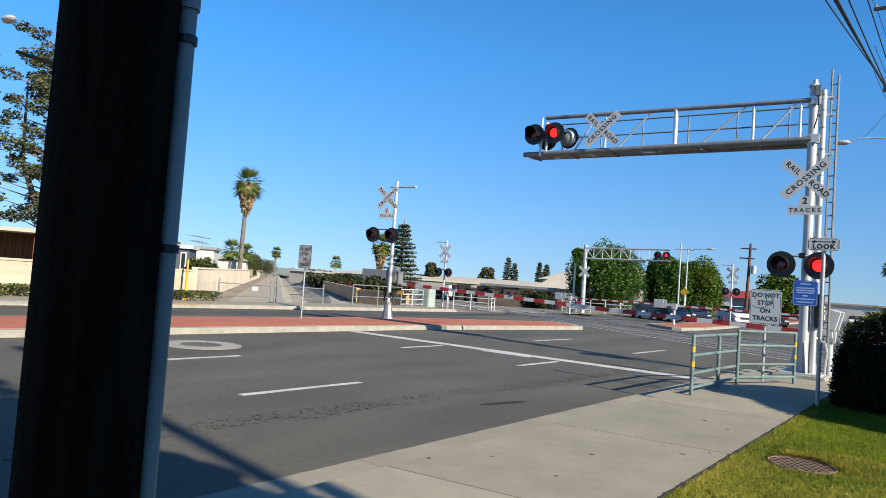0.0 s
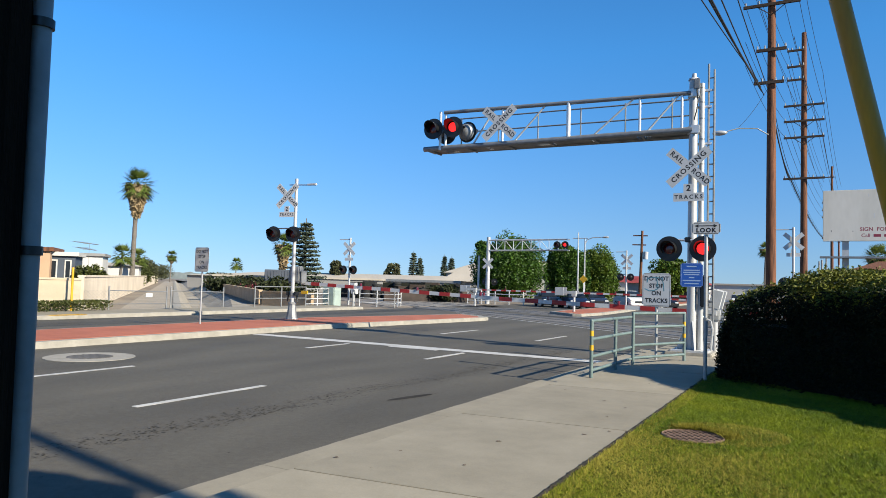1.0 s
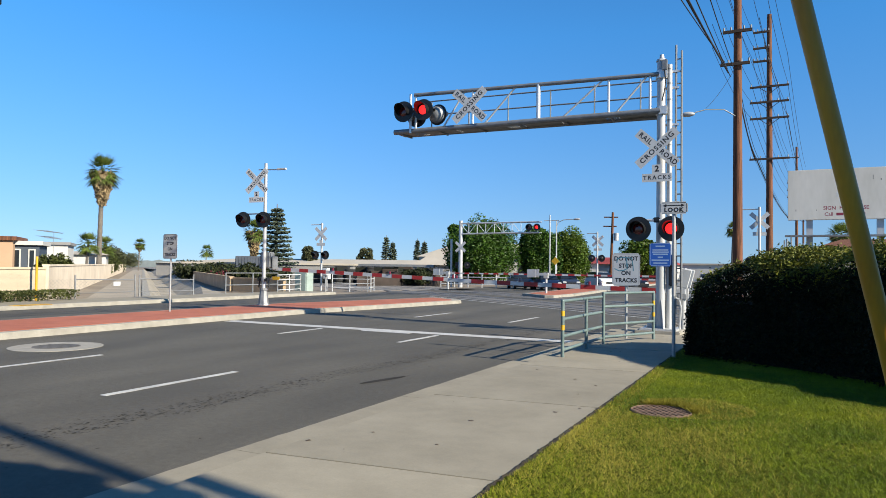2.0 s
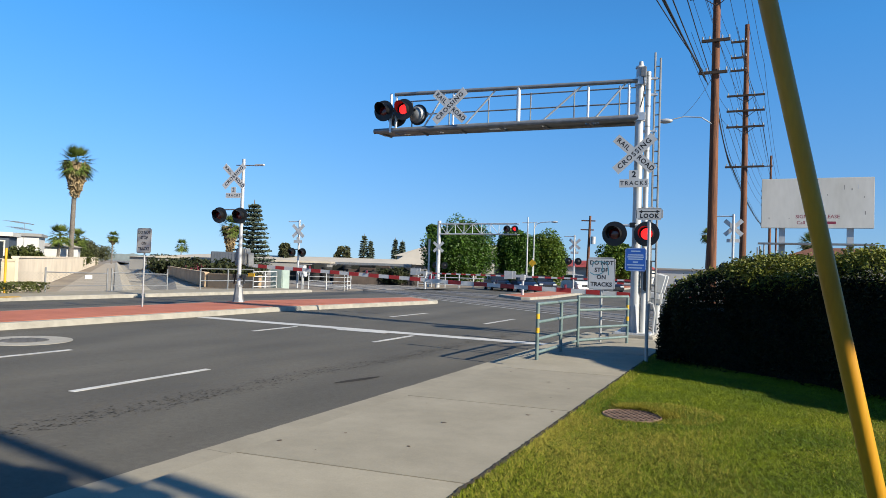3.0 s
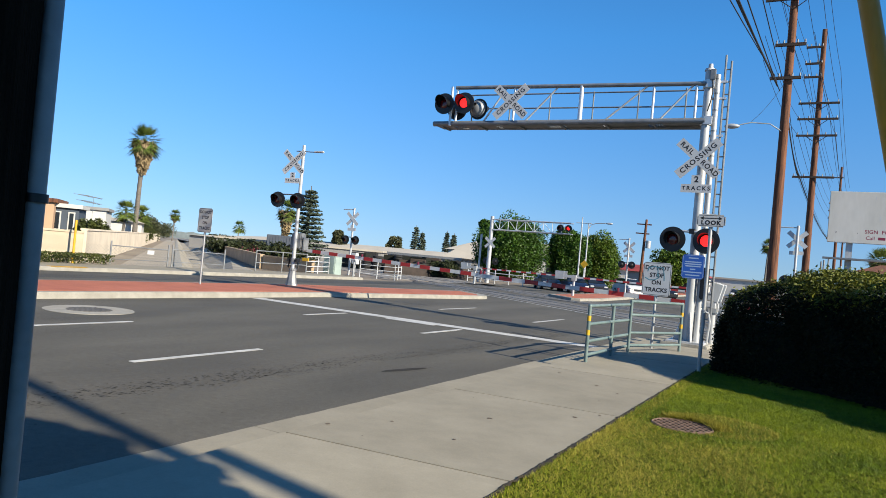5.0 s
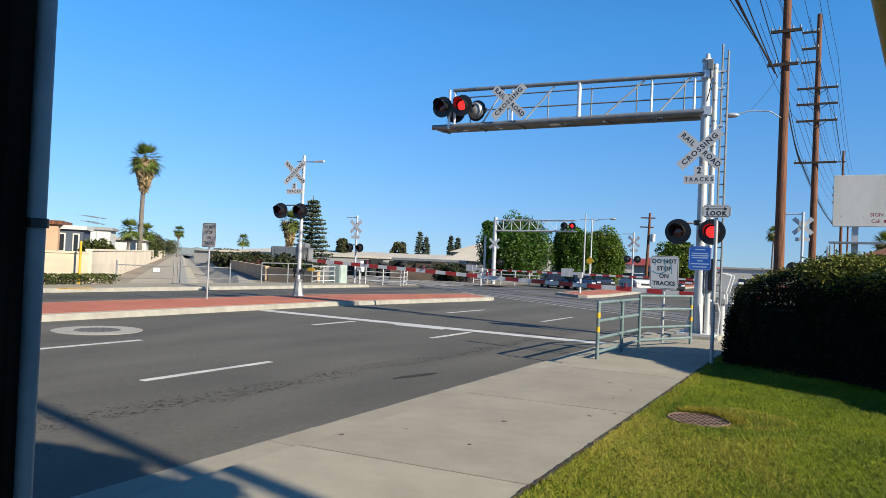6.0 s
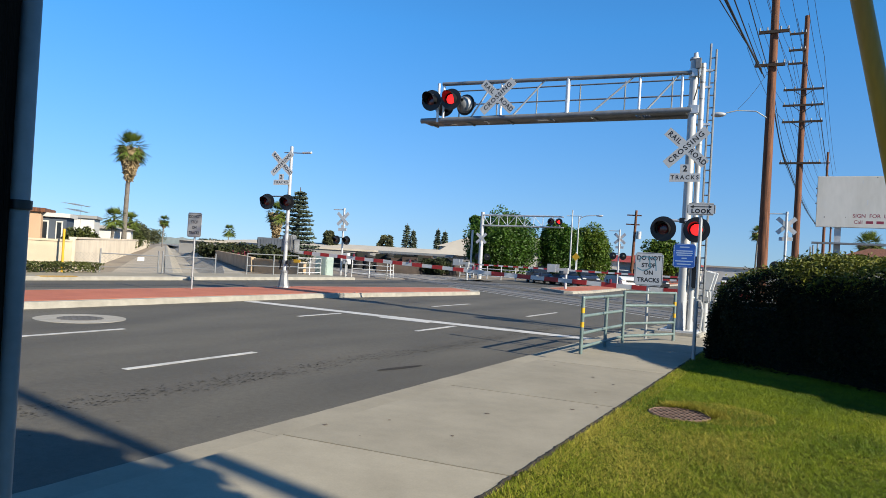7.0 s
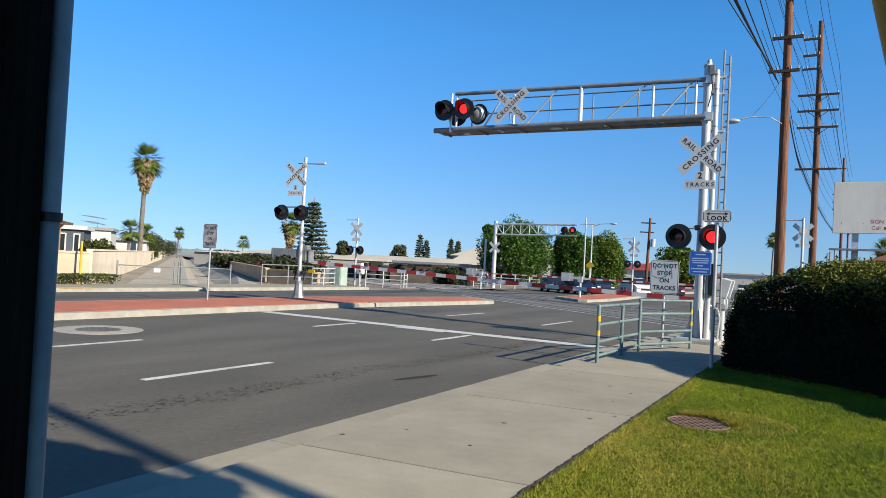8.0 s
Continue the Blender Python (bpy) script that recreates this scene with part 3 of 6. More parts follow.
for k in range(-4, 5):
    L = math.sqrt(0.355 ** 2 - (k * 0.078) ** 2)
    box_part("grate_bar", (k * 0.078, 0, 0.002), (0.024, 2 * L, 0.008), M_IRON, drain)
    box_part("grate_bar", (0, k * 0.078, 0), (2 * L, 0.024, 0.008), M_IRON, drain)
bm = B()
for k in range(36):
    q0, q1 = k * math.tau / 36, (k + 1) * math.tau / 36
    rod(bm, (0.36 * math.cos(q0), 0.36 * math.sin(q0), 0), (0.36 * math.cos(q1), 0.36 * math.sin(q1), 0), 0.012, seg=6)
part("rim", bm, M_IRON, drain)

# ragged dark strip where the lawn meets the sidewalk: bare soil plus painted gap shade
rg = np.random.default_rng(19)
v, f = [], []
ys = np.arange(1.5, 13.5, 0.03)
for k, y_ in enumerate(ys):
    inner = -2.432 - max(0.0, 0.022 * noise.noise((y_ * 5, 1, 0)) + 0.007 * rg.normal())
    outer = -2.385 + 0.03 * noise.noise((y_ * 3, 7, 0)) + 0.012 * rg.normal()
    v += [(inner, y_, 0.1512), ((inner + outer) / 2, y_, 0.158 + 0.006 * rg.uniform()), (outer, y_, 0.152)]
    if k:
        i = 3 * k
        f += [(i - 3, i - 2, i + 1, i), (i - 2, i - 1, i + 2, i + 1)]
me = bpy.data.meshes.new("soil_edge")
me.from_pydata(v, [], f)
me.materials.append(M_EDGEDARK)
tagged(new("soil_edge", me), "dark ragged soil and gap shade along the sidewalk edge", "soil", kind="stuff")

# ---- hedge ----
rng = np.random.default_rng(11)
hedge = thing("hedge", "dense dark green clipped hedge beside the sidewalk", "hedge")
H0, HX, HN = np.array((-2.3, 12.5, 0.0)), np.array((0.8, -0.6, 0.0)), np.array((0.6, 0.8, 0.0))


def hedge_point(s, d, z):
    return H0 + HX * s + HN * d + np.array((0, 0, z))


# filler boxes behind the leaves; their near-black colour is the hedge's inner shade
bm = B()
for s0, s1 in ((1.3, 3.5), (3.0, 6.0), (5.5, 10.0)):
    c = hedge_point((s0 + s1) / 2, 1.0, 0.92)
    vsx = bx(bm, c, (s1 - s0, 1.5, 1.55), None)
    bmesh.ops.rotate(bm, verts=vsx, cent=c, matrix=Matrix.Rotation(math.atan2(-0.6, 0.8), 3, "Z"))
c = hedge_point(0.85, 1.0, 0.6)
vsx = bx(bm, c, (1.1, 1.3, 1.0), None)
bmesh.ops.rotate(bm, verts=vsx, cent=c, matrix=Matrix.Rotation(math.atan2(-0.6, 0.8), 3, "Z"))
core = part("inner_growth", bm, M_HEDGECORE, hedge, "near-black filler, inner shade put into its colour", soft=False)
n = 170000
s = rng.uniform(0.0, 10.0, n)
ang = rng.uniform(0, 1, n)
# wrap round a rounded cross-section: front face, top, back
per = ang * 5.6
d = np.where(per < 1.75, 0.0, np.where(per < 3.85, per - 1.75, 2.1))
z = np.where(per < 1.75, per + 0.12, np.where(per < 3.85, 1.87, 1.87 - (per - 3.85)))
end = s < 0.9
bulge = 0.12 * np.sin(s * 2.1) + 0.08 * np.sin(s * 5.3 + z * 3)
ztop = 0.06 * np.sin(s * 1.7 + 1) + 0.05 * np.sin(s * 4.1) - 0.03 * np.clip(s - 3, 0, 9) / 3
shrink = np.sqrt(np.clip(1 - ((0.9 - s) / 1.0) ** 2, 0, 1))
shrink = np.where(end, shrink, 1)
dd = 1.05 + (d - 1.05 + np.where(d < 1, -bulge, bulge)) * (0.35 + 0.65 * shrink)
corner = np.clip((np.abs(d - 1.05) - 0.6) / 0.45, 0, 1) ** 2 * 0.22 * (z > 1.5)
zz = (z - corner + ztop * (z > 1.2)) * (0.55 + 0.45 * np.sin(np.pi / 2 * np.clip(s / 1.9, 0, 1))) + rng.normal(0, 0.045, n)
dd = dd + rng.normal(0, 0.05, n)
P = H0 + HX * s[:, None] + HN * dd[:, None]
P[:, 2] = np.clip(zz + 0.12, 0.16, 3)
ne = 20000  # leaves over the rounded end
q, w = rng.uniform(0, 2.1, ne), rng.uniform(0, 1, ne)
E_ = H0 + HX * (0.32 - 0.40 * np.sqrt(np.clip(1 - ((q - 1.05) / 1.15) ** 2, 0, 1)) * (1.0 - 0.6 * w ** 3) + rng.normal(0, 0.05, ne))[:, None] + HN * q[:, None]
E_[:, 2] = 0.16 + w * 1.0
P = np.concatenate([P, E_])
v, f = sprigs(rng, P, 0.029)
me = leaf_mesh("foliage", v, f, M_HEDGESHADE)
me.materials.append(M_HEDGELIT)
# leaves near the top take the sunlit colour
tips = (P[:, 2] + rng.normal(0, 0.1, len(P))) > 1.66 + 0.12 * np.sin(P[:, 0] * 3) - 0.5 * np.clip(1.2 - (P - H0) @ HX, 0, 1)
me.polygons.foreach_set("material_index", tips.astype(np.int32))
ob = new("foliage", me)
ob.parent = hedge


# ---- crossing hardware ----
def crossbuck(parent, m, tracks=True, written=True, scale=1.0):
    """Two crossed blades with RAILROAD CROSSING, and the track-count plates."""
    for k, ang in enumerate((42, -42)):
        r = m @ Matrix.Scale(scale, 4) @ pose(0, -0.012 * (1 - k) , 0, 0, ang, 0)
        bm = B()
        bx(bm, (0, 0, 0), (1.22, 0.008, 0.229), r)
        blade = part("blade", bm, M_WHITE, parent, "white reflective blade", soft=False)
        if written:
            if k == 0:
                lettering("RAIL", 0.165, r @ pose(-0.36, -0.0046, 0), M_INK, blade, bold=0.004, gap=1.18)
                lettering("ROAD", 0.165, r @ pose(0.36, -0.0046, 0), M_INK, blade, bold=0.004, gap=1.12)
            else:
                bm = B()
                lettering("CROSSING", 0.168, r @ pose(0, -0.0186, 0) @ Matrix.Diagonal((1.08, 1, 1, 1)), M_INK, blade, bold=0.004, gap=1.22)
                bx(bm, (0, -0.014, 0), (1.22, 0.008, 0.229), r)
                part("blade_face", bm, M_WHITE, blade, soft=False)
    if tracks:
        bm = B()
        bx(bm, (0, -0.01, -0.52), (0.23, 0.008, 0.23), m)
        a = part("number_plate_small", bm, M_WHITE, parent, "white plate with track count", soft=False)
        a.name = "count_plate"
        bm = B()
        bx(bm, (0, -0.012, -0.72), (0.69, 0.008, 0.2), m)
        b = part("tracks_plate", bm, M_WHITE, parent, "white plate", soft=False)
        if written:
            lettering("2", 0.2, m @ pose(0, -0.0146, -0.51), M_INK, a, bold=0.007)
            lettering("TRACKS", 0.135, m @ pose(0, -0.0166, -0.72), M_INK, b, bold=0.003, gap=1.42)


def lamp_head(parent, m, lit, back=False):
    """A round black flasher: backing disc, hood, red lens, domed housing."""
    bm = B()
    rod(bm, (0, 0.0, 0), (0, 0.015, 0), 0.30, seg=36)
    bm.transform(m)
    disc = part("backing_disc", bm, M_BLACK, parent)
    bm = B()
    if back:
        rod(bm, (0, 0.012, 0), (0, 0.07, 0), 0.245, 0.24, seg=28)
        bmesh.ops.create_uvsphere(bm, u_segments=28, v_segments=14, radius=0.24, matrix=Matrix.Translation((0, 0.07, 0)) @ Matrix.Diagonal((1, 0.75, 1, 1)))
    else:
        rod(bm, (0, 0.012, 0), (0, 0.1, 0), 0.165, 0.15, seg=24)
        rod(bm, (0, 0.1, 0), (0, 0.17, 0), 0.15, 0.07, seg=24)
    bm.transform(m)
    part("housing", bm, M_DOME if back else M_BLACK, disc)
    bm = B()
    bmesh.ops.create_uvsphere(bm, u_segments=24, v_segments=10, radius=0.135, matrix=m @ Matrix.Translation((0, -0.003, 0)) @ Matrix.Diagonal((1, 0.22, 1, 1)))
    part("lens", bm, M_LIT if lit else M_LENS, disc, "lit red lens" if lit else "unlit dark red lens")
    bm = B()
    seg, rows = 22, []
    for k in range(seg + 1):
        q = math.radians(-38 + 256 * k / seg)
        reach = 0.36 * (0.25 + 0.75 * max(0.0, math.sin((q + 0.66) / 4.47 * math.pi)) ** 0.8)
        c, s = math.cos(q), math.sin(q)
        rows.append([bm.verts.new((r * c, yy, r * s)) for r, yy in ((0.165, 0), (0.168, -reach), (0.175, -reach), (0.175, 0))])
    for r0, r1 in zip(rows, rows[1:]):
        for i in range(4):
            bm.faces.new((r0[i], r1[i], r1[(i + 1) % 4], r0[(i + 1) % 4]))
    bm.transform(m)
    part("hood", bm, M_BLACK, disc, "black sun hood")


def gate_arm(hinge, length, way, label, rise=0.0, weights=True, base=True, thick=0.11, case=1.0):
    """A lowered crossing gate: striped arm, counterweights, mechanism case."""
    hx, hy, hz = hinge
    root = thing("crossing_gate", label, "crossing gate", "crossing gates", m=pose(hx, hy, 0) @ (pose(0, 0, 0) if way > 0 else pose(0, 0, 0, 0, 0, 180)))
    tilt = pose(0, 0, hz, 0, -rise, 0)
    bm = B()
    bx(bm, (length / 2, 0, 0), (length, 0.035, thick), tilt)
    arm = part("arm", bm, M_WHITE, root, "white reflective gate arm", soft=False)
    k = 0
    while 0.5 + k * 0.8 + 0.4 < length:
        bm = B()
        bx(bm, (0.5 + k * 0.8 + 0.2, 0, 0), (0.4, 0.043, thick + 0.006), tilt)
        part("red_band", bm, M_REDPAINT, arm, "red reflective band", soft=False)
        k += 1
    for q in (0.35, 0.65, 0.97):
        bm = B()
        rod(bm, (length * q, 0, thick * 0.5), (length * q, 0, thick * 0.5 + 0.1), 0.05, 0.04, seg=10)
        bm.transform(tilt)
        part("arm_lamp", bm, M_LENS, arm, "small red arm lamp")
    if base:
        rod_part("stand", (-0.1, 0, -0.1), (-0.1, 0, hz), 0.08, M_SILVER, root, "silver steel stand")
        box_part("case", (-0.1, 0.0, hz - 0.05), (0.5 * case, 0.42 * case, 0.6 * case), M_SILVER, root, "grey mechanism case", bevel=0.03)
    if weights:
        for s in (-0.3, 0.3):
            bm = B()
            bx(bm, (-0.35, s, 0.03), (0.9, 0.03, 0.16), tilt)
            vs_w = bx(bm, (-0.95, s, 0.08), (0.55, 0.06, 0.5), tilt)
            part("counterweight", bm, M_SILVER, root, "pale grey counterweight", soft=False)
    return root


def small_sign(name, lines, w, h, m, label, size, post=None, material=M_WHITE, ink=M_INK, border=True):
    """A flat metal sign with lettering, an ink border and its post."""
    root = thing(name, label, "sign")
    bm = B()
    bx(bm, (0, 0, 0), (w, 0.006, h), m)
    es = [e for e in bm.edges if abs((e.verts[0].co - e.verts[1].co).length - 0.006) < 1e-4]
    bmesh.ops.bevel(bm, geom=es, offset=0.035, segments=3, affect="EDGES")
    panel = part("panel", bm, material, root, soft=False)
    if border:
        bm = B()
        e, t = 0.018, 0.008
        for c, s in (((0, -0.0032, h / 2 - e), (w - 0.06, 0.0012, t)), ((0, -0.0032, -h / 2 + e), (w - 0.06, 0.0012, t)), ((w / 2 - e, -0.0032, 0), (t, 0.0012, h - 0.06)), ((-w / 2 + e, -0.0032, 0), (t, 0.0012, h - 0.06))):
            bx(bm, c, s, m)
        part("border", bm, ink, panel, soft=False)
    for k, line in enumerate(lines):
        zz = h * (0.5 - (k + 0.5) / len(lines)) * 0.88
        lettering(line, size, m @ pose(0, -0.0036, zz), ink, panel, bold=0.004)
    if post:
        (px, py, pz), r, top = post
        rod_part("post", (px, py, pz - 0.1), (px, py, top), r, M_POST, root, "galvanised round post", seg=14)
    return root


# near cantilever signal
X0, Y0 = -3.36, 16.94
mast = thing("cantilever_signal", "galvanised railroad crossing signal mast with a truss arm over the road", "crossing signal")
bm = B()
rod(bm, (X0, Y0, 0.15), (X0, Y0, 6.75), 0.115, 0.1, seg=24)
column = part("mast", bm, M_SILVER, mast, "tapered silver steel mast")
bm = B()
rod(bm, (X0, Y0, 6.75), (X0, Y0, 6.8), 0.125, 0.11, seg=20)
rod(bm, (X0 + 0.02, Y0 - 0.05, 6.8), (X0 + 0.02, Y0 - 0.05, 6.9), 0.06, 0.05, seg=12)
part("mast_cap", bm, M_SILVER, column)
bm = B()
for k in range(4):
    a = k * math.pi / 2 + 0.4
    d = Vector((math.cos(a), math.sin(a), 0))
    p = [Vector((X0, Y0, 0.26)) + d * 0.1, Vector((X0, Y0, 0.26)) + d * 0.34, Vector((X0, Y0, 0.95)) + d * 0.11]
    w = Vector((-d.y, d.x, 0)) * 0.015
    va = [bm.verts.new(q + w) for q in p]
    vb = [bm.verts.new(q - w) for q in p]
    bm.faces.new(va)
    bm.faces.new(vb[::-1])
    for i in range(3):
        bm.faces.new((va[i], vb[i], vb[(i + 1) % 3], va[(i + 1) % 3]))
bmesh.ops.recalc_face_normals(bm, faces=bm.faces[:])
part("base_gusset", bm, M_SILVER, column, soft=False)
box_part("base_plate", (X0, Y0, 0.235), (0.85, 0.85, 0.05), M_SILVER, mast, bevel=0.01)
box_part("footing", (X0, Y0, 0.16), (1.05, 1.05, 0.12), M_CURB, mast, "concrete footing", bevel=0.02)
# second slimmer post behind and ladder
rod_part("rear_pipe", (X0 + 0.19, Y0 + 0.03, 0.2), (X0 + 0.19, Y0 + 0.03, 6.66), 0.065, M_SILVER, mast)
for s, top_ in ((0.33, 7.15), (0.46, 7.0)):
    rod_part("ladder_rail", (X0 + s, Y0 + 0.12, 0.6), (X0 + s, Y0 + 0.12, top_), 0.026, M_DARKPIPE, mast, seg=8)
for k in range(21):
    rod_part("ladder_rung", (X0 + 0.33, Y0 + 0.12, 0.8 + k * 0.3), (X0 + 0.46, Y0 + 0.12, 0.8 + k * 0.3), 0.016, M_DARKPIPE, mast, seg=6)
for z in (1.6, 2.9, 3.3, 4.3, 5.2, 6.1, 6.5):
    box_part("bracket", (X0 + 0.15, Y0 + 0.1, z), (0.5, 0.06, 0.05), M_GALV, mast)
# truss arm
XT = -10.95
arm = part("lower_chord", (lambda b: (rod(b, (X0, Y0 - 0.1, 5.52), (XT + 0.1, Y0 - 0.1, 5.57), 0.075, seg=16), b)[1])(B()), M_DARKPIPE, mast, "weathered steel pipe chord")
rod_part("lower_chord", (X0, Y0 + 0.5, 5.50), (XT + 0.3, Y0 + 0.5, 5.58), 0.065, M_DARKPIPE, mast, "weathered steel pipe chord")
rod_part("upper_chord", (X0, Y0 - 0.1, 6.42), (XT + 0.75, Y0 - 0.1, 6.60), 0.055, M_DARKPIPE, mast, "weathered steel pipe chord")
bm = B()  # walkway plate between the chords, pierced by short runs of slots
slots = [(-10.1, 0.35), (-8.9, 0.12), (-7.2, 0.5), (-5.9, 0.12), (-4.6, 0.35)]
edge = X0
for xs, w in sorted(slots, reverse=True):
    bx(bm, ((edge + xs + w / 2) / 2, Y0 + 0.2, 5.53), (edge - xs - w / 2, 0.5, 0.02))
    for k in range(int(w / 0.06)):
        bx(bm, (xs + w / 2 - 0.06 * k - 0.045, Y0 + 0.2, 5.53), (0.03, 0.5, 0.02))
    edge = xs - w / 2
bx(bm, ((edge + XT + 0.15) / 2, Y0 + 0.2, 5.53), (edge - XT - 0.15, 0.5, 0.02))
for x in (-10.6, -9.4, -8.2, -7.0, -5.8, -4.6):
    bx(bm, (x, Y0 + 0.2, 5.5), (0.05, 0.56, 0.05))
part("walkway", bm, M_DARKPIPE, mast, "dark steel walkway between the chords", soft=False)
zlo, zhi = 5.54, lambda x: 6.42 + (X0 - x) / 6.84 * 0.18
for x, r in ((-3.61, 0.034), (-4.62, 0.034), (-6.47, 0.058), (-8.36, 0.034), (-10.15, 0.034)):
    rod_part("upright", (x, Y0 - 0.1, zlo), (x, Y0 - 0.1, zhi(x)), r, M_GALV, mast, seg=12)
for xb, xt in ((-4.46, -3.66), (-5.85, -4.74), (-8.05, -7.1), (-9.3, -8.6)):
    rod_part("diagonal", (xb, Y0 - 0.1, zlo), (xt, Y0 - 0.1, zhi(xt)), 0.026, M_GALV, mast, seg=8)
for z in (6.02, 6.42):
    rod_part("handrail", (X0, Y0 + 0.5, z), (XT + 0.4, Y0 + 0.5, z + 0.12), 0.02, M_DARKPIPE, mast, seg=8)
for x in (-3.95, -5.13, -6.33, -7.55, -8.75, -9.95):
    rod_part("rail_post", (x, Y0 + 0.5, 5.55), (x, Y0 + 0.5, 6.5), 0.02, M_DARKPIPE, mast, seg=8)
# clamps, junction box and loose cable where the arm meets the mast
for z in (5.53, 6.42):
    for dz in (-0.07, 0.07):
        rod_part("clamp", (X0, Y0, z + dz - 0.025), (X0, Y0, z + dz + 0.025), 0.135, M_GALV, mast, seg=20)
    box_part("clamp_plate", (X0 + 0.06, Y0 - 0.13, z), (0.2, 0.05, 0.2), M_GALV, mast, bevel=0.01)
box_part("junction_box", (X0 + 0.1, Y0 - 0.14, 6.62), (0.13, 0.1, 0.26), M_DARKPIPE, mast, "grey junction box", bevel=0.015)
bm = B()
chain(bm, [(X0 + 0.1, Y0 - 0.16, 6.5), (X0 + 0.13, Y0 - 0.16, 6.2), (X0 + 0.09, Y0 - 0.15, 5.95), (X0 + 0.04, Y0 - 0.14, 5.75)], 0.016, seg=6)
part("loose_cable", bm, M_WIRE, mast, "black hanging cable")
for z in (1.9, 3.9, 4.7, 5.3, 5.8, 6.2, 6.55):
    rod_part("pipe_band", (X0 + 0.19, Y0 + 0.03, z - 0.015), (X0 + 0.19, Y0 + 0.03, z + 0.015), 0.071, M_DARKPIPE, mast, seg=14)
rod_part("head_post", (-10.3, Y0 - 0.15, 5.5), (-10.3, Y0 - 0.15, 6.62), 0.04, M_GALV, mast)
rod_part("head_bar", (-10.8, Y0 - 0.15, 6.12), (-9.5, Y0 - 0.15, 6.12), 0.03, M_BLACK, mast)
lamp_head(mast, pose(-10.44, Y0 - 0.32, 6.1, 0, 0, 4), False)
lamp_head(mast, pose(-9.80, Y0 - 0.32, 6.1, 0, 0, 4), True)
lamp_head(mast, pose(-10.25, Y0 + 0.15, 6.02, 0, 0, 184), False)
lamp_head(mast, pose(-9.55, Y0 + 0.12, 6.02, 0, 0, 172), False, back=True)
crossbuck(mast, pose(-8.42, Y0 - 0.2, 6.12, 0, 0, 0), tracks=False)
crossbuck(mast, pose(-3.42, Y0 - 0.22, 4.6))
rod_part("lamp_bar", (-3.95, Y0 - 0.24, 2.85), (-2.98, Y0 - 0.24, 2.85), 0.03, M_GALV, mast)
box_part("lamp_bracket", (-3.42, Y0 - 0.2, 2.86), (0.16, 0.14, 0.12), M_BLACK, mast, bevel=0.02)
lamp_head(mast, pose(-3.83, Y0 - 0.34, 2.64), False)
lamp_head(mast, pose(-3.07, Y0 - 0.34, 2.64), True)
box_part("control_box", (-3.08, Y0 + 0.05, 1.65), (0.16, 0.3, 0.75), M_BLACK, mast, "dark control box", bevel=0.02)
bm = B()
chain(bm, [(X0 + 0.42, Y0 + 0.1, 0.16), (X0 + 0.46, Y0 + 0.1, 0.75), (X0 + 0.42, Y0 + 0.1, 0.95), (X0 + 0.3, Y0 + 0.1, 1.0), (X0 + 0.16, Y0 + 0.05, 1.1)], 0.025)
part("cable_conduit", bm, M_SILVER, mast, "bent grey cable conduit")

blue = small_sign("information_sign", [], 0.5, 0.56, pose(-3.3, Y0 - 0.42, 2.02, 0, 0, 0), "blue railroad emergency notice sign on the mast", 0.05, None, M_BLUE, M_PALE, True)
for k, (w, z) in enumerate(((0.22, 0.2), (0.36, 0.11), (0.38, 0.06), (0.34, 0.01), (0.12, -0.06), (0.4, -0.13), (0.32, -0.2))):
    box_part("text_bar", (-3.3, Y0 - 0.4234, 2.02 + z), (w, 0.001, 0.026), M_PALE, blue)

# gate beside the mast, its neighbours, and the median gate
near_gate = gate_arm((-3.05, 17.75, 1.12), 6.5, -1, "lowered red and white crossing gate beside the signal mast", rise=1.5, weights=False, case=0.5)
for dy in (-0.32, 0.3):
    bm = B()
    bx(bm, (0, 0, 0), (0.26, 0.05, 0.46), pose(-0.17, dy, 1.46, 0, -14, 0))
    bx(bm, (-0.05, dy, 1.14), (0.3, 0.04, 0.16))
    bmesh.ops.bevel(bm, geom=bm.edges[:], offset=0.012, segments=1, affect="EDGES")
    part("counterweight", bm, M_WHITE, near_gate, "white counterweight plate", soft=False)
gate_arm((-2.75, 18.6, 1.12), 2.6, 1, "short lowered red and white sidewalk gate behind the hedge", rise=-1.0, weights=False, case=0.4)

look_sign = small_sign("look_sign", [], 0.46, 0.21, pose(-2.34, 11.9, 2.715), "white look sign with a double arrow on a galvanised post", 0.092, ((-2.34, 11.935, 0.15), 0.03, 2.82))
lettering("LOOK", 0.1, pose(-2.34, 11.8964, 2.678), M_INK, look_sign, bold=0.005, gap=1.22)
bm = B()
bx(bm, (-2.34, 11.8966, 2.755), (0.26, 0.001, 0.016))
for s in (-1, 1):
    vs3 = [bm.verts.new((-2.34 + s * 0.18, 11.8962, 2.755)), bm.verts.new((-2.34 + s * 0.12, 11.8962, 2.785)), bm.verts.new((-2.34 + s * 0.12, 11.8962, 2.725))]
    bm.faces.new(vs3 if s < 0 else vs3[::-1])
part("arrow", bm, M_INK, look_sign, soft=False)
stop_sign = small_sign("track_warning_sign", ["DO NOT", "STOP", "ON", "TRACKS"], 0.6, 0.72, pose(-3.77, 14.93, 1.655), "white do not stop on tracks sign smeared with blue paint", 0.128, ((-3.77, 14.965, 0.15), 0.03, 1.95))
bm = B()
rng = random.Random(3)
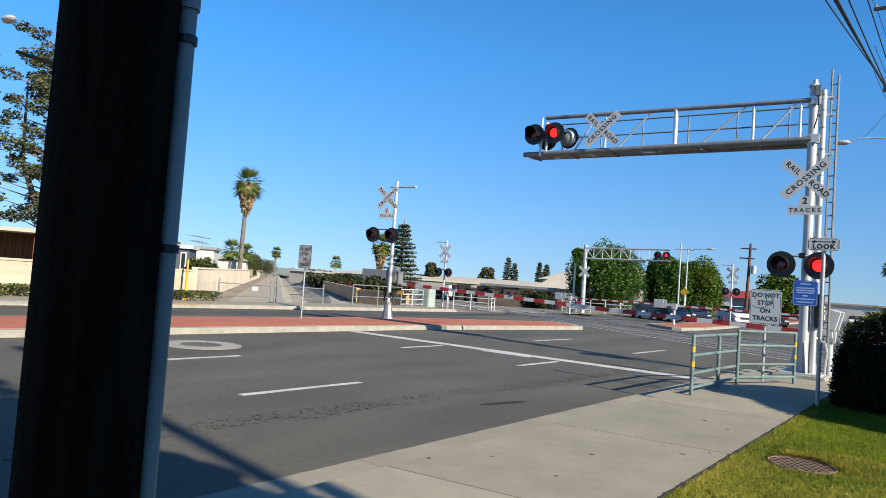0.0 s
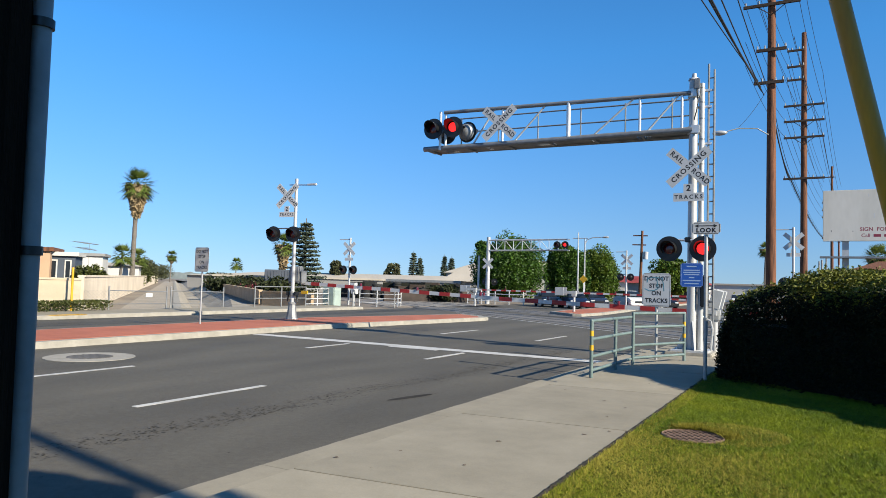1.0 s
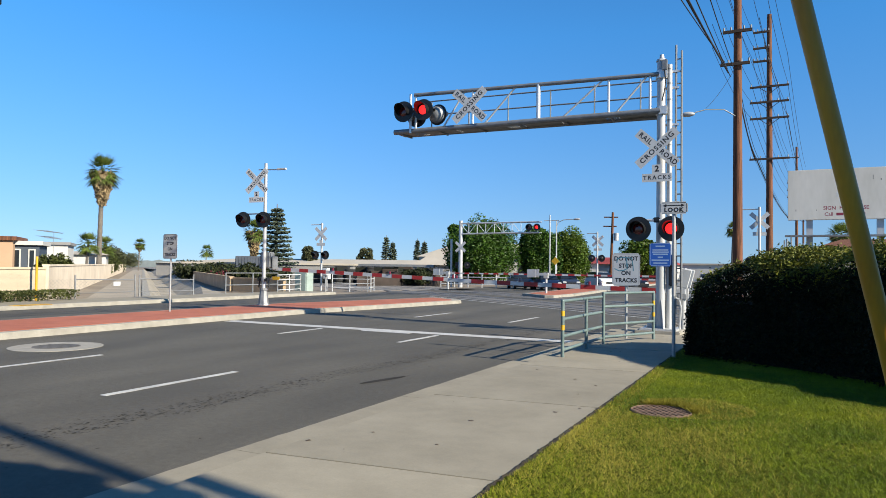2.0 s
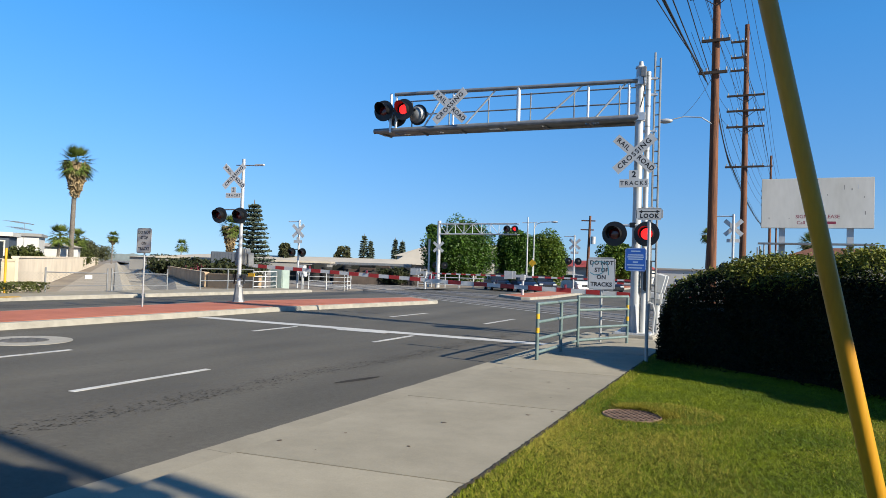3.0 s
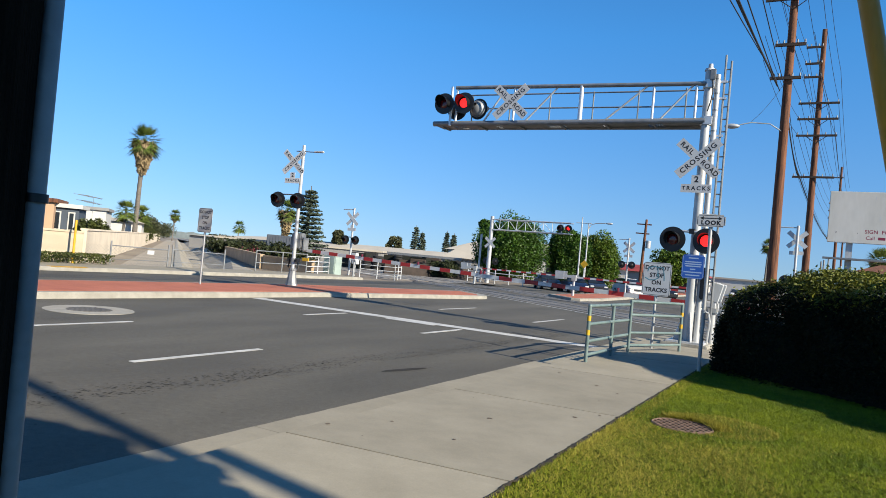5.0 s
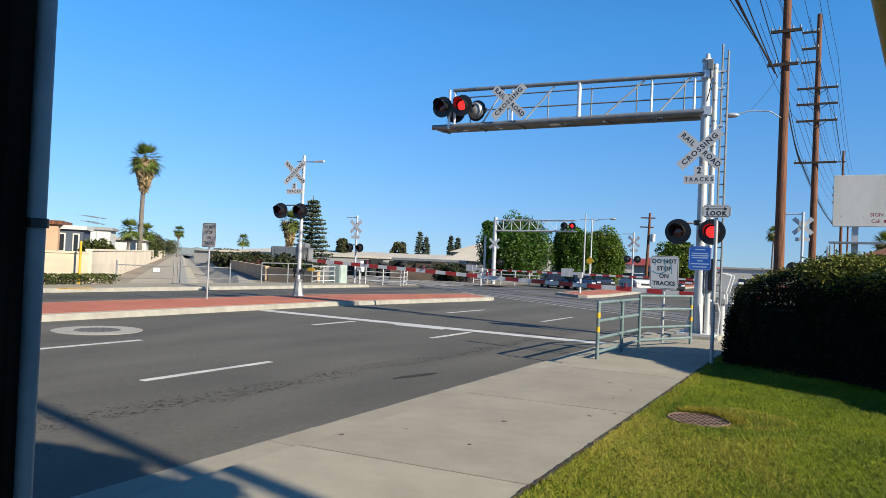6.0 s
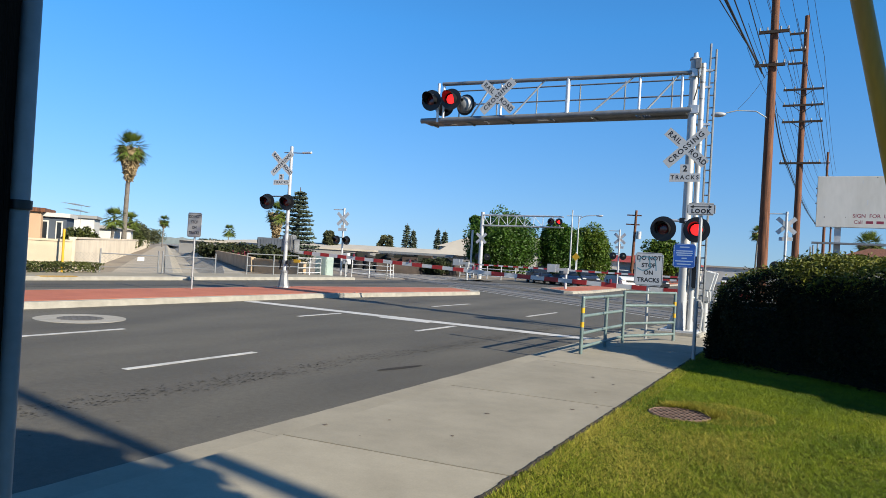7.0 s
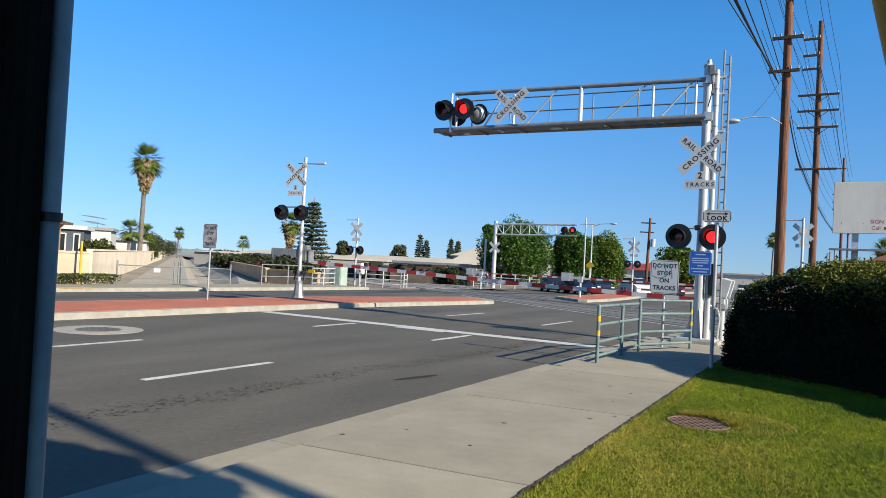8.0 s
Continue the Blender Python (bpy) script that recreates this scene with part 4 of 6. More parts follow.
for pts in ([(-0.2, 0.22), (-0.1, 0.27), (0.02, 0.26), (0.12, 0.25)], [(-0.25, 0.02), (-0.15, -0.03), (-0.05, -0.02), (0.04, 0.03), (0.03, 0.12)], [(0.0, 0.27), (0.02, 0.15), (0.0, 0.05)], [(0.12, 0.27), (0.15, 0.1), (0.16, -0.03)], [(-0.18, 0.26), (-0.2, 0.15)]):
    for a, b in zip(pts, pts[1:]):
        rod(bm, (-3.77 + a[0], 14.9266, 1.655 + a[1]), (-3.77 + b[0], 14.9266, 1.655 + b[1]), 0.011, seg=6)
bmesh.ops.scale(bm, vec=(1, 0.08, 1), space=Matrix.Translation((0, -14.9266, 0)), verts=bm.verts[:])
part("paint_smear", bm, M_SMEAR, stop_sign, "smeared blue-green paint", soft=False)

# pipe railing on the sidewalk
def pipe_rail(posts, zs, label, bands):
    root = thing("pipe_railing", label, "railing", "pipe railings")
    for k, (x, y) in enumerate(posts):
        p = rod_part("post", (x, y, 0.14), (x, y, zs[0]), 0.032, M_RAIL, root, seg=12)
        if k in bands:
            for z in (0.72 * zs[0] + 0.1, 0.52 * zs[0] + 0.08):
                rod_part("yellow_band", (x, y, z - 0.045), (x, y, z + 0.045), 0.0345, M_YELLOW, p, "yellow reflective band")
    for z in zs:
        for (xa, ya), (xb, yb) in zip(posts, posts[1:]):
            rod_part("rail", (xa, ya, z), (xb, yb, z), 0.028, M_RAIL, root, seg=10)
    for (x, y) in posts:
        bm = B()
        bmesh.ops.create_uvsphere(bm, u_segments=10, v_segments=6, radius=0.034, matrix=Matrix.Translation((x, y, zs[0])))
        part("joint", bm, M_RAIL, root)
    return root


pipe_rail([(-4.03, 11.09), (-4.0, 12.51), (-3.95, 13.65)], (1.10, 0.79, 0.50, 0.27), "grey-green pipe railing with yellow bands along the sidewalk", (0,))
pipe_rail([(-3.92, 13.53), (-3.22, 15.14)], (1.17, 0.90, 0.54, 0.29), "short grey-green pipe railing across the sidewalk", (1,))

# median signal
medsig = thing("median_signal", "silver crossing signal on the median with crossbuck and two flashers", "crossing signal")
XM, YM = -18.22, 19.75
rod_part("mast", (XM, YM, 0.2), (XM, YM, 5.5), 0.075, M_SILVER, medsig, "silver steel mast", r1=0.06, seg=16)
bm = B()
rod(bm, (XM, YM, 0.15), (XM, YM, 0.21), 0.24, 0.22, seg=8)
rod(bm, (XM, YM, 0.21), (XM, YM, 0.72), 0.2, 0.13, seg=8)
rod(bm, (XM, YM, 0.72), (XM, YM, 0.8), 0.15, 0.15, seg=12)
part("mast_base", bm, M_DARKPIPE, medsig, "tapered cast metal junction base", soft=False)
for s in (-0.19, 0.2):
    bm = B()
    bx(bm, (XM + s, YM, 1.12), (0.07, 0.2, 0.14))
    rod(bm, (XM + s, YM, 1.12), (XM + s * 1.25, YM, 0.82), 0.035, 0.025, seg=8)
    part("gate_fork", bm, M_BLACK, medsig, "dark gate fork arm", soft=False)
rod_part("clamp", (XM, YM, 1.05), (XM, YM, 1.2), 0.11, M_DARKPIPE, medsig)
box_part("reflector_tag", (XM + 0.62, YM - 0.05, 1.18), (0.3, 0.03, 0.12), M_YELLOW, medsig, "yellow tag")
rod_part("cross_bar", (XM - 0.35, YM, 5.28), (XM + 0.95, YM, 5.22), 0.02, M_DARKPIPE, medsig)
box_part("sensor", (XM + 0.75, YM, 5.25), (0.45, 0.1, 0.07), M_WHITE, medsig, bevel=0.02)
crossbuck(medsig, pose(XM - 0.3, YM - 0.15, 4.84, 0, 0, 4))
rod_part("lamp_bar", (XM - 0.9, YM - 0.05, 3.6), (XM + 0.05, YM - 0.05, 3.6), 0.025, M_DARKPIPE, medsig)
lamp_head(medsig, pose(XM - 0.9, YM - 0.2, 3.38, 0, 0, 14), False)
lamp_head(medsig, pose(XM + 0.08, YM - 0.2, 3.36, 0, 0, 14), False)
box_part("mechanism", (XM - 0.02, YM + 0.2, 1.85), (0.5, 0.3, 0.62), M_DARKPIPE, medsig, "grey gate mechanism", bevel=0.04)
for s in (-0.3, 0.3):
    box_part("counterweight", (XM + s, YM + 0.25, 1.75), (0.07, 0.3, 0.5), M_DARKPIPE, medsig, "grey counterweight", bevel=0.02)
gate_arm((XM + 0.1, YM + 0.35, 1.53), 8.0, 1, "lowered red and white crossing gate on the median", rise=-2.1, thick=0.12, weights=False, base=False)

med_sign = small_sign("median_warning_sign", ["DO NOT", "STOP", "ON", "TRACKS"], 0.62, 0.78, pose(-18.03, 15.17, 2.21), "white do not stop on tracks sign on the median, greyed for shade", 0.13, ((-18.02, 15.2, 0.15), 0.028, 2.6), material=M_DULLSIGN)


def plain_signal(x, y, top, label, yaw=0.0, back=False, z0=0.0, lamp=True, bar=True, drop=2.2):
    """A distant post signal with crossbuck and two flashers."""
    root = thing("post_signal", label, "crossing signal", "far signals", m=pose(x, y, z0, 0, 0, yaw))
    rod_part("mast", (0, 0, 0), (0, 0, top), 0.07, M_SILVER, root)
    if bar:
        rod_part("cross_bar", (-0.9, 0, top - 0.12), (0.1, 0, top - 0.12), 0.03, M_SILVER, root)
    crossbuck(root, pose(0.0, -0.1, top - 0.75), written=False) if not back else crossbuck(root, pose(0, 0.12, top - 0.75), tracks=True, written=False)
    if lamp:
        for s in (-0.42, 0.42):
            lamp_head(root, pose(s, -0.15, top - drop, 0, 0, 0 if not back else 180), False)
        rod_part("lamp_bar", (-0.42, 0, top - drop + 0.2), (0.42, 0, top - drop + 0.2), 0.03, M_DARKPIPE, root)
    return root


plain_signal(-28.9, 37.6, 4.6, "far crossing signal with crossbuck and two flashers", yaw=0)
plain_signal(-14.8, 56.5, 4.65, "far median signal seen from behind", yaw=-5, back=True, z0=0.15)
plain_signal(-2.0, 41.0, 5.2, "far sidewalk signal with a crossbuck seen from behind", yaw=0, back=True, z0=0.0, drop=3.0)
gate_arm((-13.9, 40.6, 1.3), 7.0, 1, "lowered gate with grey counterweights on the far median", rise=0.0, thick=0.1, weights=True, case=0.6)
gate_arm((-24.0, 47.3, 1.25), 7.0, 1, "lowered gate with grey counterweights across the oncoming lanes", rise=0.0, thick=0.1, weights=True, case=0.6)
gate_arm((-1.9, 41.6, 1.1), 7.0, -1, "lowered gate on the far side of the tracks", rise=0.0, thick=0.1, weights=False, case=0.6)


# ---- near utility pole and its guy ----
PX, PY = -2.536, 0.589
near_pole = thing("utility_pole", "near-black wooden utility pole with a grey conduit strapped on", "utility pole", "utility poles")
bm = B()
rings, seg, rows = 40, 28, []
rngp = random.Random(4)
for i in range(rings + 1):
    z = 0.1 + 11.4 * (i / rings) ** 1.3
    r = 0.164 - 0.004 * z
    rows.append([])
    for k in range(seg):
        q = k * math.tau / seg
        rr = r + 0.0035 * noise.noise((math.cos(q) * 3, math.sin(q) * 3, z * 0.5)) + (0.0025 if k % 5 == 0 else 0)
        rows[-1].append(bm.verts.new((PX + rr * math.cos(q) - 0.004 * z, PY + rr * math.sin(q), z)))
for a, b in zip(rows, rows[1:]):
    for k in range(seg):
        bm.faces.new((a[k], a[(k + 1) % seg], b[(k + 1) % seg], b[k]))
bm.faces.new(rows[-1])
part("pole", bm, M_NEARWOOD, near_pole, "wooden pole with the tree's shade put into its colour")
CX, CY = -2.443, 0.737
conduit = rod_part("conduit", (CX, CY, 0.1), (CX - 0.035, CY, 6.5), 0.026, M_CONDUIT, near_pole, "grey plastic conduit", seg=16)
for z in (1.72, 2.33, 0.55, 3.6):
    rod_part("strap", (CX - 0.004 * z, CY, z - 0.012), (CX - 0.004 * z, CY, z + 0.012), 0.031, M_BLACK, conduit, "black strap", seg=16)
rod_part("coupling", (CX - 0.01, CY, 2.42), (CX - 0.01, CY, 2.54), 0.031, M_CONDUIT, conduit, seg=16)
rod_part("step_bolt", (PX - 0.1, PY - 0.1, 2.2), (PX - 0.19, PY - 0.19, 2.23), 0.005, M_IRON, near_pole, "rusty step bolt")
for z in (11.0, 10.2):
    box_part("crossarm", (PX, PY, z), (2.4, 0.11, 0.12), M_WOOD, near_pole)

guy = thing("guy_wire", "guy wire of the utility pole in a yellow plastic guard", "guy wire")
GA, GB = Vector((-0.074, 2.0, 0.13)), Vector((-2.365, 0.554, 10.5))
gd = (GB - GA).normalized()
rod_part("wire", GA, GB, 0.006, M_DARKPIPE, guy, "stranded steel wire", seg=6)
bm = B()
rod(bm, GA + gd * 0.12, GA + gd * 3.6, 0.0235, 0.0235, seg=18)
part("guard", bm, M_GUARD, guy, "yellow plastic guard tube")
rod_part("anchor", GA - gd * 0.2, GA + gd * 0.1, 0.012, M_IRON, guy, "rusty anchor rod")


# ---- utility line along the road ----
def line_pole(x, y, top, arms, label, r=0.2):
    root = thing("utility_pole", label, "utility pole", "utility poles", m=pose(x, y, 0))
    rod_part("pole", (0, 0, -0.2), (0, 0, top), r, M_WOOD, root, "brown wooden pole", r1=r * 0.62, seg=16)
    for z, w, off, braced in arms:
        arm_ = box_part("crossarm", (off, -0.2, z), (w, 0.11, 0.13), M_ARMWOOD, root)
        if braced:
            bm = B()
            for s in (-1, 1):
                rod(bm, (off + s * w * 0.28, -0.2, z), (0, -0.2, z - 0.5), 0.02, seg=6)
            part("brace", bm, M_ARMWOOD, arm_)
        for s in (-0.46, -0.22, 0.22, 0.46):
            bm = B()
            rod(bm, (off + s * w, -0.2, z + 0.05), (off + s * w, -0.2, z + 0.22), 0.045, 0.03, seg=8)
            part("insulator", bm, M_DARKPIPE, arm_)
    return root


P1, P2, P3 = (-2.66, 33.7), (-1.72, 50.7), (0.45, 106)
p1 = line_pole(*P1, 19.0, [(14.75, 2.35, 0, True), (12.65, 1.25, 0, False), (11.15, 1.25, -0.1, False), (16.6, 2.4, 0, True)], "tall brown wooden utility pole with crossarms and a street lamp", 0.23)
p2 = line_pole(*P2, 19.1, [(14.15, 2.4, 0, True), (13.1, 2.4, 0, True), (12.0, 2.4, 0, True), (9.25, 2.45, 0, False), (17.9, 1.0, -0.5, False), (16.8, 1.0, -0.5, False), (15.9, 1.0, -0.5, False)], "tall brown wooden utility pole with many crossarms", 0.24)
p3 = line_pole(*P3, 19.0, [(17.5, 2.2, -0.8, False), (14.0, 2.4, 0, True), (13.0, 2.4, 0, True), (12.0, 2.4, 0, True), (9.2, 2.4, 0, False)], "distant wooden utility pole with crossarms", 0.22)
line_pole(2.2, 160, 18.0, [(14.0, 2.4, 0, True), (12.5, 2.4, 0, True)], "distant wooden utility pole with crossarms", 0.22)
bm = B()
chain(bm, [(0, -0.1, 8.7), (-0.55, -0.35, 9.05), (-1.3, -0.7, 9.05), (-1.75, -0.95, 8.9)], 0.024)
part("lamp_arm", bm, M_DARKPIPE, p1, "curved galvanised lamp arm")
bm = B()
bmesh.ops.create_uvsphere(bm, u_segments=16, v_segments=8, radius=0.3, matrix=Matrix.Translation((-2.05, -1.05, 8.82)) @ Matrix.Diagonal((1.1, 0.55, 0.38, 1)))
part("lamp_head", bm, M_SILVER, p1, "grey cobra-head street lamp")


def cable(a, b, sag, r, name="cable", label="black overhead cable sagging between poles", cuts=18):
    a, b = Vector(a), Vector(b)
    cu = bpy.data.curves.new(name, "CURVE")
    cu.dimensions, cu.bevel_depth, cu.bevel_resolution = "3D", r, 1
    sp = cu.splines.new("POLY")
    sp.points.add(cuts - 1)
    for i in range(cuts):
        t = i / (cuts - 1)
        p = a.lerp(b, t) - Vector((0, 0, sag * 4 * t * (1 - t)))
        sp.points[i].co = (*p, 1)
    tmp = bpy.data.objects.new(name, cu)
    me = bpy.data.meshes.new_from_object(tmp)
    bpy.data.objects.remove(tmp)
    me.materials.clear()
    me.materials.append(M_WIRE)
    return tagged(new(name, me), label, "cable", "overhead cables")


B0 = (-4.2, -12.0)  # pole standing behind the viewpoint
hi = [(-1.1, 14.9), (-0.5, 14.9), (0.5, 14.9), (1.1, 14.9), (-1.1, 16.8), (1.1, 16.8)]
for dx, z in hi:
    cable((P1[0] + dx, P1[1], z), (P2[0] + dx, P2[1], z - 0.5), 0.35, 0.012)
    cable((P2[0] + dx, P2[1], z - 0.5), (P3[0] + dx, P3[1], z - 0.6), 0.9, 0.014)
    cable((B0[0] + dx - 1.5, B0[1], z), (P1[0] + dx, P1[1], z), 0.6, 0.010)
for dx, z, r in ((-0.95, 17.9, 0.012), (-0.95, 16.9, 0.012), (0.9, 13.2, 0.012), (-1.1, 13.2, 0.012), (1.1, 12.1, 0.012), (-1.1, 12.1, 0.012)):
    cable((P1[0] + dx, P1[1], z), (P2[0] + dx, P2[1], z), 0.4, r)
    cable((P2[0] + dx, P2[1], z), (P3[0] + dx, P3[1], z), 0.9, 0.014)
for bxx, dx, z, r in ((-6.3, -0.55, 11.3, 0.022), (-5.15, -0.45, 11.0, 0.04), (-4.75, -0.4, 10.8, 0.034), (-3.8, -0.3, 10.6, 0.022), (-3.0, -0.15, 10.9, 0.018)):
    cable((bxx, B0[1], z + 0.3), (P1[0] + dx, P1[1] - 0.15, z), 0.7, r, label="thick black communication cable sagging between poles")
    cable((P1[0] + 0.1 + dx * 0.3, P1[1], z - 0.6), (P2[0] - 0.5 + dx * 0.6, P2[1], 9.3 + dx * 0.3), 0.6, r * 0.8, label="thick black communication cable sagging between poles")
    cable((P2[0] - 0.5 + dx * 0.6, P2[1], 9.3 + dx * 0.3), (P3[0] - 0.5 + dx * 0.5, P3[1], 9.0), 0.7, r * 0.6, label="thick black communication cable sagging between poles")
cable((P1[0] - 0.1, P1[1] - 0.1, 11.0), (P1[0] - 1.3, P1[1] - 0.7, 9.1), 0.15, 0.009)


# ---- far cantilever and street furniture beyond the tracks ----
def far_cantilever(x, y, reach, top, yaw):
    root = thing("cantilever_signal", "far galvanised crossing signal with a lattice arm and red lights", "crossing signal", m=pose(x, y, -0.05, 0, 0, yaw))
    rod_part("mast", (0, 0, 0), (0, 0, top), 0.2, M_SILVER, root, r1=0.16)
    rod_part("mast", (-1.0, 0.2, 0), (-1.0, 0.2, top - 1.6), 0.09, M_SILVER, root)
    for z in (top - 0.25, top - 1.15):
        for yy in (-0.1, 0.5):
            rod_part("chord", (0, yy, z), (reach, yy, z + 0.03), 0.05, M_GALV, root)
    for k in range(9):
        a, b = reach * k / 9, reach * (k + 1) / 9
        rod_part("upright", (a, -0.1, top - 1.15), (a, -0.1, top - 0.25), 0.03, M_GALV, root, seg=6)
        rod_part("diagonal", (a, -0.1, top - (1.15 if k % 2 else 0.25)), (b, -0.1, top - (0.25 if k % 2 else 1.15)), 0.025, M_GALV, root, seg=6)
    for k, lit in ((0.8, False), (0.1, True)):
        lamp_head(root, pose(reach - k, -0.4, top - 0.7, 0, 0, 0), lit)
    crossbuck(root, pose(0.1, -0.25, top - 2.3), tracks=False, written=False)
    for s in (-0.4, 0.5):
        lamp_head(root, pose(s, 0.3, top - 3.9, 0, 0, 180), False)
    return root


far_cantilever(-26.2, 54.0, 7.2, 5.85, 0)


def street_lamp(x, y, top, reach, label, plain=False):
    root = thing("street_lamp", label, "street lamp", m=pose(x, y, 0))
    rod_part("pole", (0, 0, -0.1), (0, 0, top), 0.1, M_SILVER, root, r1=0.06)
    if plain:
        rod_part("cross_bar", (-0.6, 0, top - 0.6), (1.0, 0, top - 0.6), 0.04, M_SILVER, root)
        return root
    bm = B()
    chain(bm, [(0, 0, top - 0.6), (0.25, 0, top - 0.1), (0.8, 0, top + 0.1), (reach - 0.4, 0, top + 0.15)], 0.045)
    part("arm", bm, M_SILVER, root)
    bm = B()
    bmesh.ops.create_uvsphere(bm, u_segments=12, v_segments=8, radius=0.3, matrix=Matrix.Translation((reach, 0, top + 0.14)) @ Matrix.Diagonal((1.3, 0.6, 0.35, 1)))
    part("lamp_head", bm, M_SILVER, root)
    return root


def far(dx, dy, d):
    return -0.64 + dx * d, -0.3 + dy * d


street_lamp(*far(-0.3064, 0.9519, 72), 7.3, 0, "slim silver pole with a cross bar beyond the crossing", True)
street_lamp(*far(-0.2975, 0.9547, 74), 6.8, 2.2, "silver street lamp with a curved arm beyond the crossing")
tilted = far(-0.2240, 0.9746, 85)
fp = thing("utility_pole", "leaning brown wooden utility pole with a transformer", "utility pole", "utility poles", m=pose(*tilted, 0, 0, 1.5, 0))
rod_part("pole", (0, 0, -0.2), (0, 0, 8.6), 0.2, M_WOOD, fp, r1=0.14)
box_part("crossarm", (-0.2, 0, 8.0), (1.7, 0.12, 0.14), M_WOOD, fp)
box_part("crossarm", (-0.3, 0, 6.9), (1.6, 0.12, 0.14), M_WOOD, fp)
rod_part("transformer", (0.5, 0, 5.2), (0.5, 0, 6.1), 0.3, M_SILVER, fp, "grey transformer can")
warn = thing("pedestrian_sign", "yellow diamond warning sign on a slim post", "sign", m=pose(*far(-0.2985, 0.9544, 72), 0))
rod_part("post", (0, 0, 0), (0, 0, 3.0), 0.04, M_GALV, warn)
bm = B()
bx(bm, (0, -0.06, 2.5), (0.6, 0.01, 0.6), None)
bmesh.ops.rotate(bm, verts=bm.verts[:], cent=(0, -0.06, 2.5), matrix=Matrix.Rotation(radians(45), 3, "Y"))
part("panel", bm, M_YELLOW, warn, soft=False)


def fence(pts, h, material, label, rails=3, step=2.0, r=0.03):
    root = thing("pipe_fence", label, "fence", "pipe fences")
    for (xa, ya), (xb, yb) in zip(pts, pts[1:]):
        n_ = max(1, round(math.hypot(xb - xa, yb - ya) / step))
        for k in range(n_ + 1):
            x, y = xa + (xb - xa) * k / n_, ya + (yb - ya) * k / n_
            rod_part("post", (x, y, 0), (x, y, h), r, material, root, seg=8)
        for q in range(rails):
            z = h * (1 - q / rails) - 0.02
            rod_part("rail", (xa, ya, z), (xb, yb, z), r * 0.8, material, root, seg=8)
    return root


fence([(-26.4, 30.2), (-27.0, 33.0), (-30.3, 36.8)], 1.15, M_WHITE, "white pipe fence beside the far sidewalk", 4, 1.4)
fence([(-27.4, 36.8), (-24.9, 37.2), (-26.2, 40.0)], 1.15, M_WHITE, "white pipe fence round the far signal", 4, 1.3)
fence([(-27.6, 53.0), (-21.2, 53.2)], 1.2, M_WHITE, "white pipe fence below the far cantilever", 4, 1.2, 0.04)
cabinet = thing("equipment_cabinet", "pale green equipment cabinet beside the far fence", "cabinet", m=pose(-27.2, 33.6, 0))
box_part("body", (0, 0, 0.65), (0.9, 0.7, 1.3), M_CABINET, cabinet, bevel=0.03)
box_part("door", (0, -0.36, 0.65), (0.78, 0.02, 1.1), M_CABINET, cabinet)

for x, y, z, h_ in ((-26.9, 35.4, 0.0, 1.5), (-28.2, 37.3, 0.0, 1.25)):
    bxo = thing("relay_box", "white relay box on a short post beside the far signal", "equipment box", "relay boxes", m=pose(x, y, z))
    rod_part("post", (0, 0, 0), (0, 0, h_ - 0.4), 0.05, M_POST, bxo)
    box_part("body", (0, 0, h_ - 0.2), (0.42, 0.3, 0.5), M_WHITE, bxo, bevel=0.02)
    box_part("door", (0, -0.16, h_ - 0.2), (0.34, 0.02, 0.42), M_WHITE, bxo)

# ---- billboard ----
board = thing("billboard", "blank weathered billboard with maroon lease lettering on posts", "billboard", m=pose(-0.62, 57.6, 0))
box_part("face", (3.7, 0, 7.42), (7.4, 0.25, 3.75), M_BOARD, board, "pale weathered face", bevel=0.03)
for x in (1.45, 5.95):
    box_part("support", (x, 0.3, 3.6), (0.42, 0.4, 7.2), M_SILVER, board, "pale steel support")
box_part("catwalk", (3.6, -0.35, 4.35), (7.6, 0.9, 0.12), M_DARKPIPE, board, "grey catwalk")
rngb = random.Random(2)
for k in range(12):
    x, z = 3.7 + rngb.uniform(-3.4, 3.4), 7.6 + rngb.uniform(-1.4, 1.6)
    box_part("paper_scar", (x, -0.1256, z), (rngb.uniform(0.02, 0.1), 0.002, rngb.uniform(0.04, 0.35)), M_GREYWALL if k % 3 else M_WHITE, board)
for word, wx in (("SIGN", 2.75), ("FOR", 3.72), ("LEASE", 4.75)):
    lettering(word, 0.37, pose(wx, -0.1256, 6.4), M_MAROON, board, bold=0.006)
lettering("Call", 0.36, pose(2.7, -0.1256, 5.95), M_MAROON, board, bold=0.005)
for k, w in enumerate((0.5, 0.5, 0.65)):
    box_part("text_bar", (3.4 + k * 0.65, -0.1256, 5.95), (w * 0.9, 0.002, 0.2), M_MAROON, board)

# ---- walls, channel and houses across the street ----
def block_wall(a, b, h, label, material, piece=3.2, name="block_wall", thick=0.22):
    root = thing(name, label, "wall", kind="structure")
    a, b = Vector((*a, 0)), Vector((*b, 0))
    n_ = max(1, round((b - a).length / piece))
    turn = pose(a.x, a.y, 0, 0, 0, math.degrees(math.atan2(b.y - a.y, b.x - a.x)))
    L = (b - a).length / n_
    for k in range(min(n_, 40)):
        bm = B()
        bx(bm, (L * (k + 0.5), 0, h / 2), (L - 0.004, thick, h), turn)
        bx(bm, (L * (k + 0.5), 0, h + 0.04), (L, thick + 0.08, 0.08), turn)
        part("panel", bm, material, root, soft=False)
    return root


block_wall((-27.7, 17.4), (-27.7, -30), 1.38, "cream stucco garden wall beside the far sidewalk", M_STUCCO)
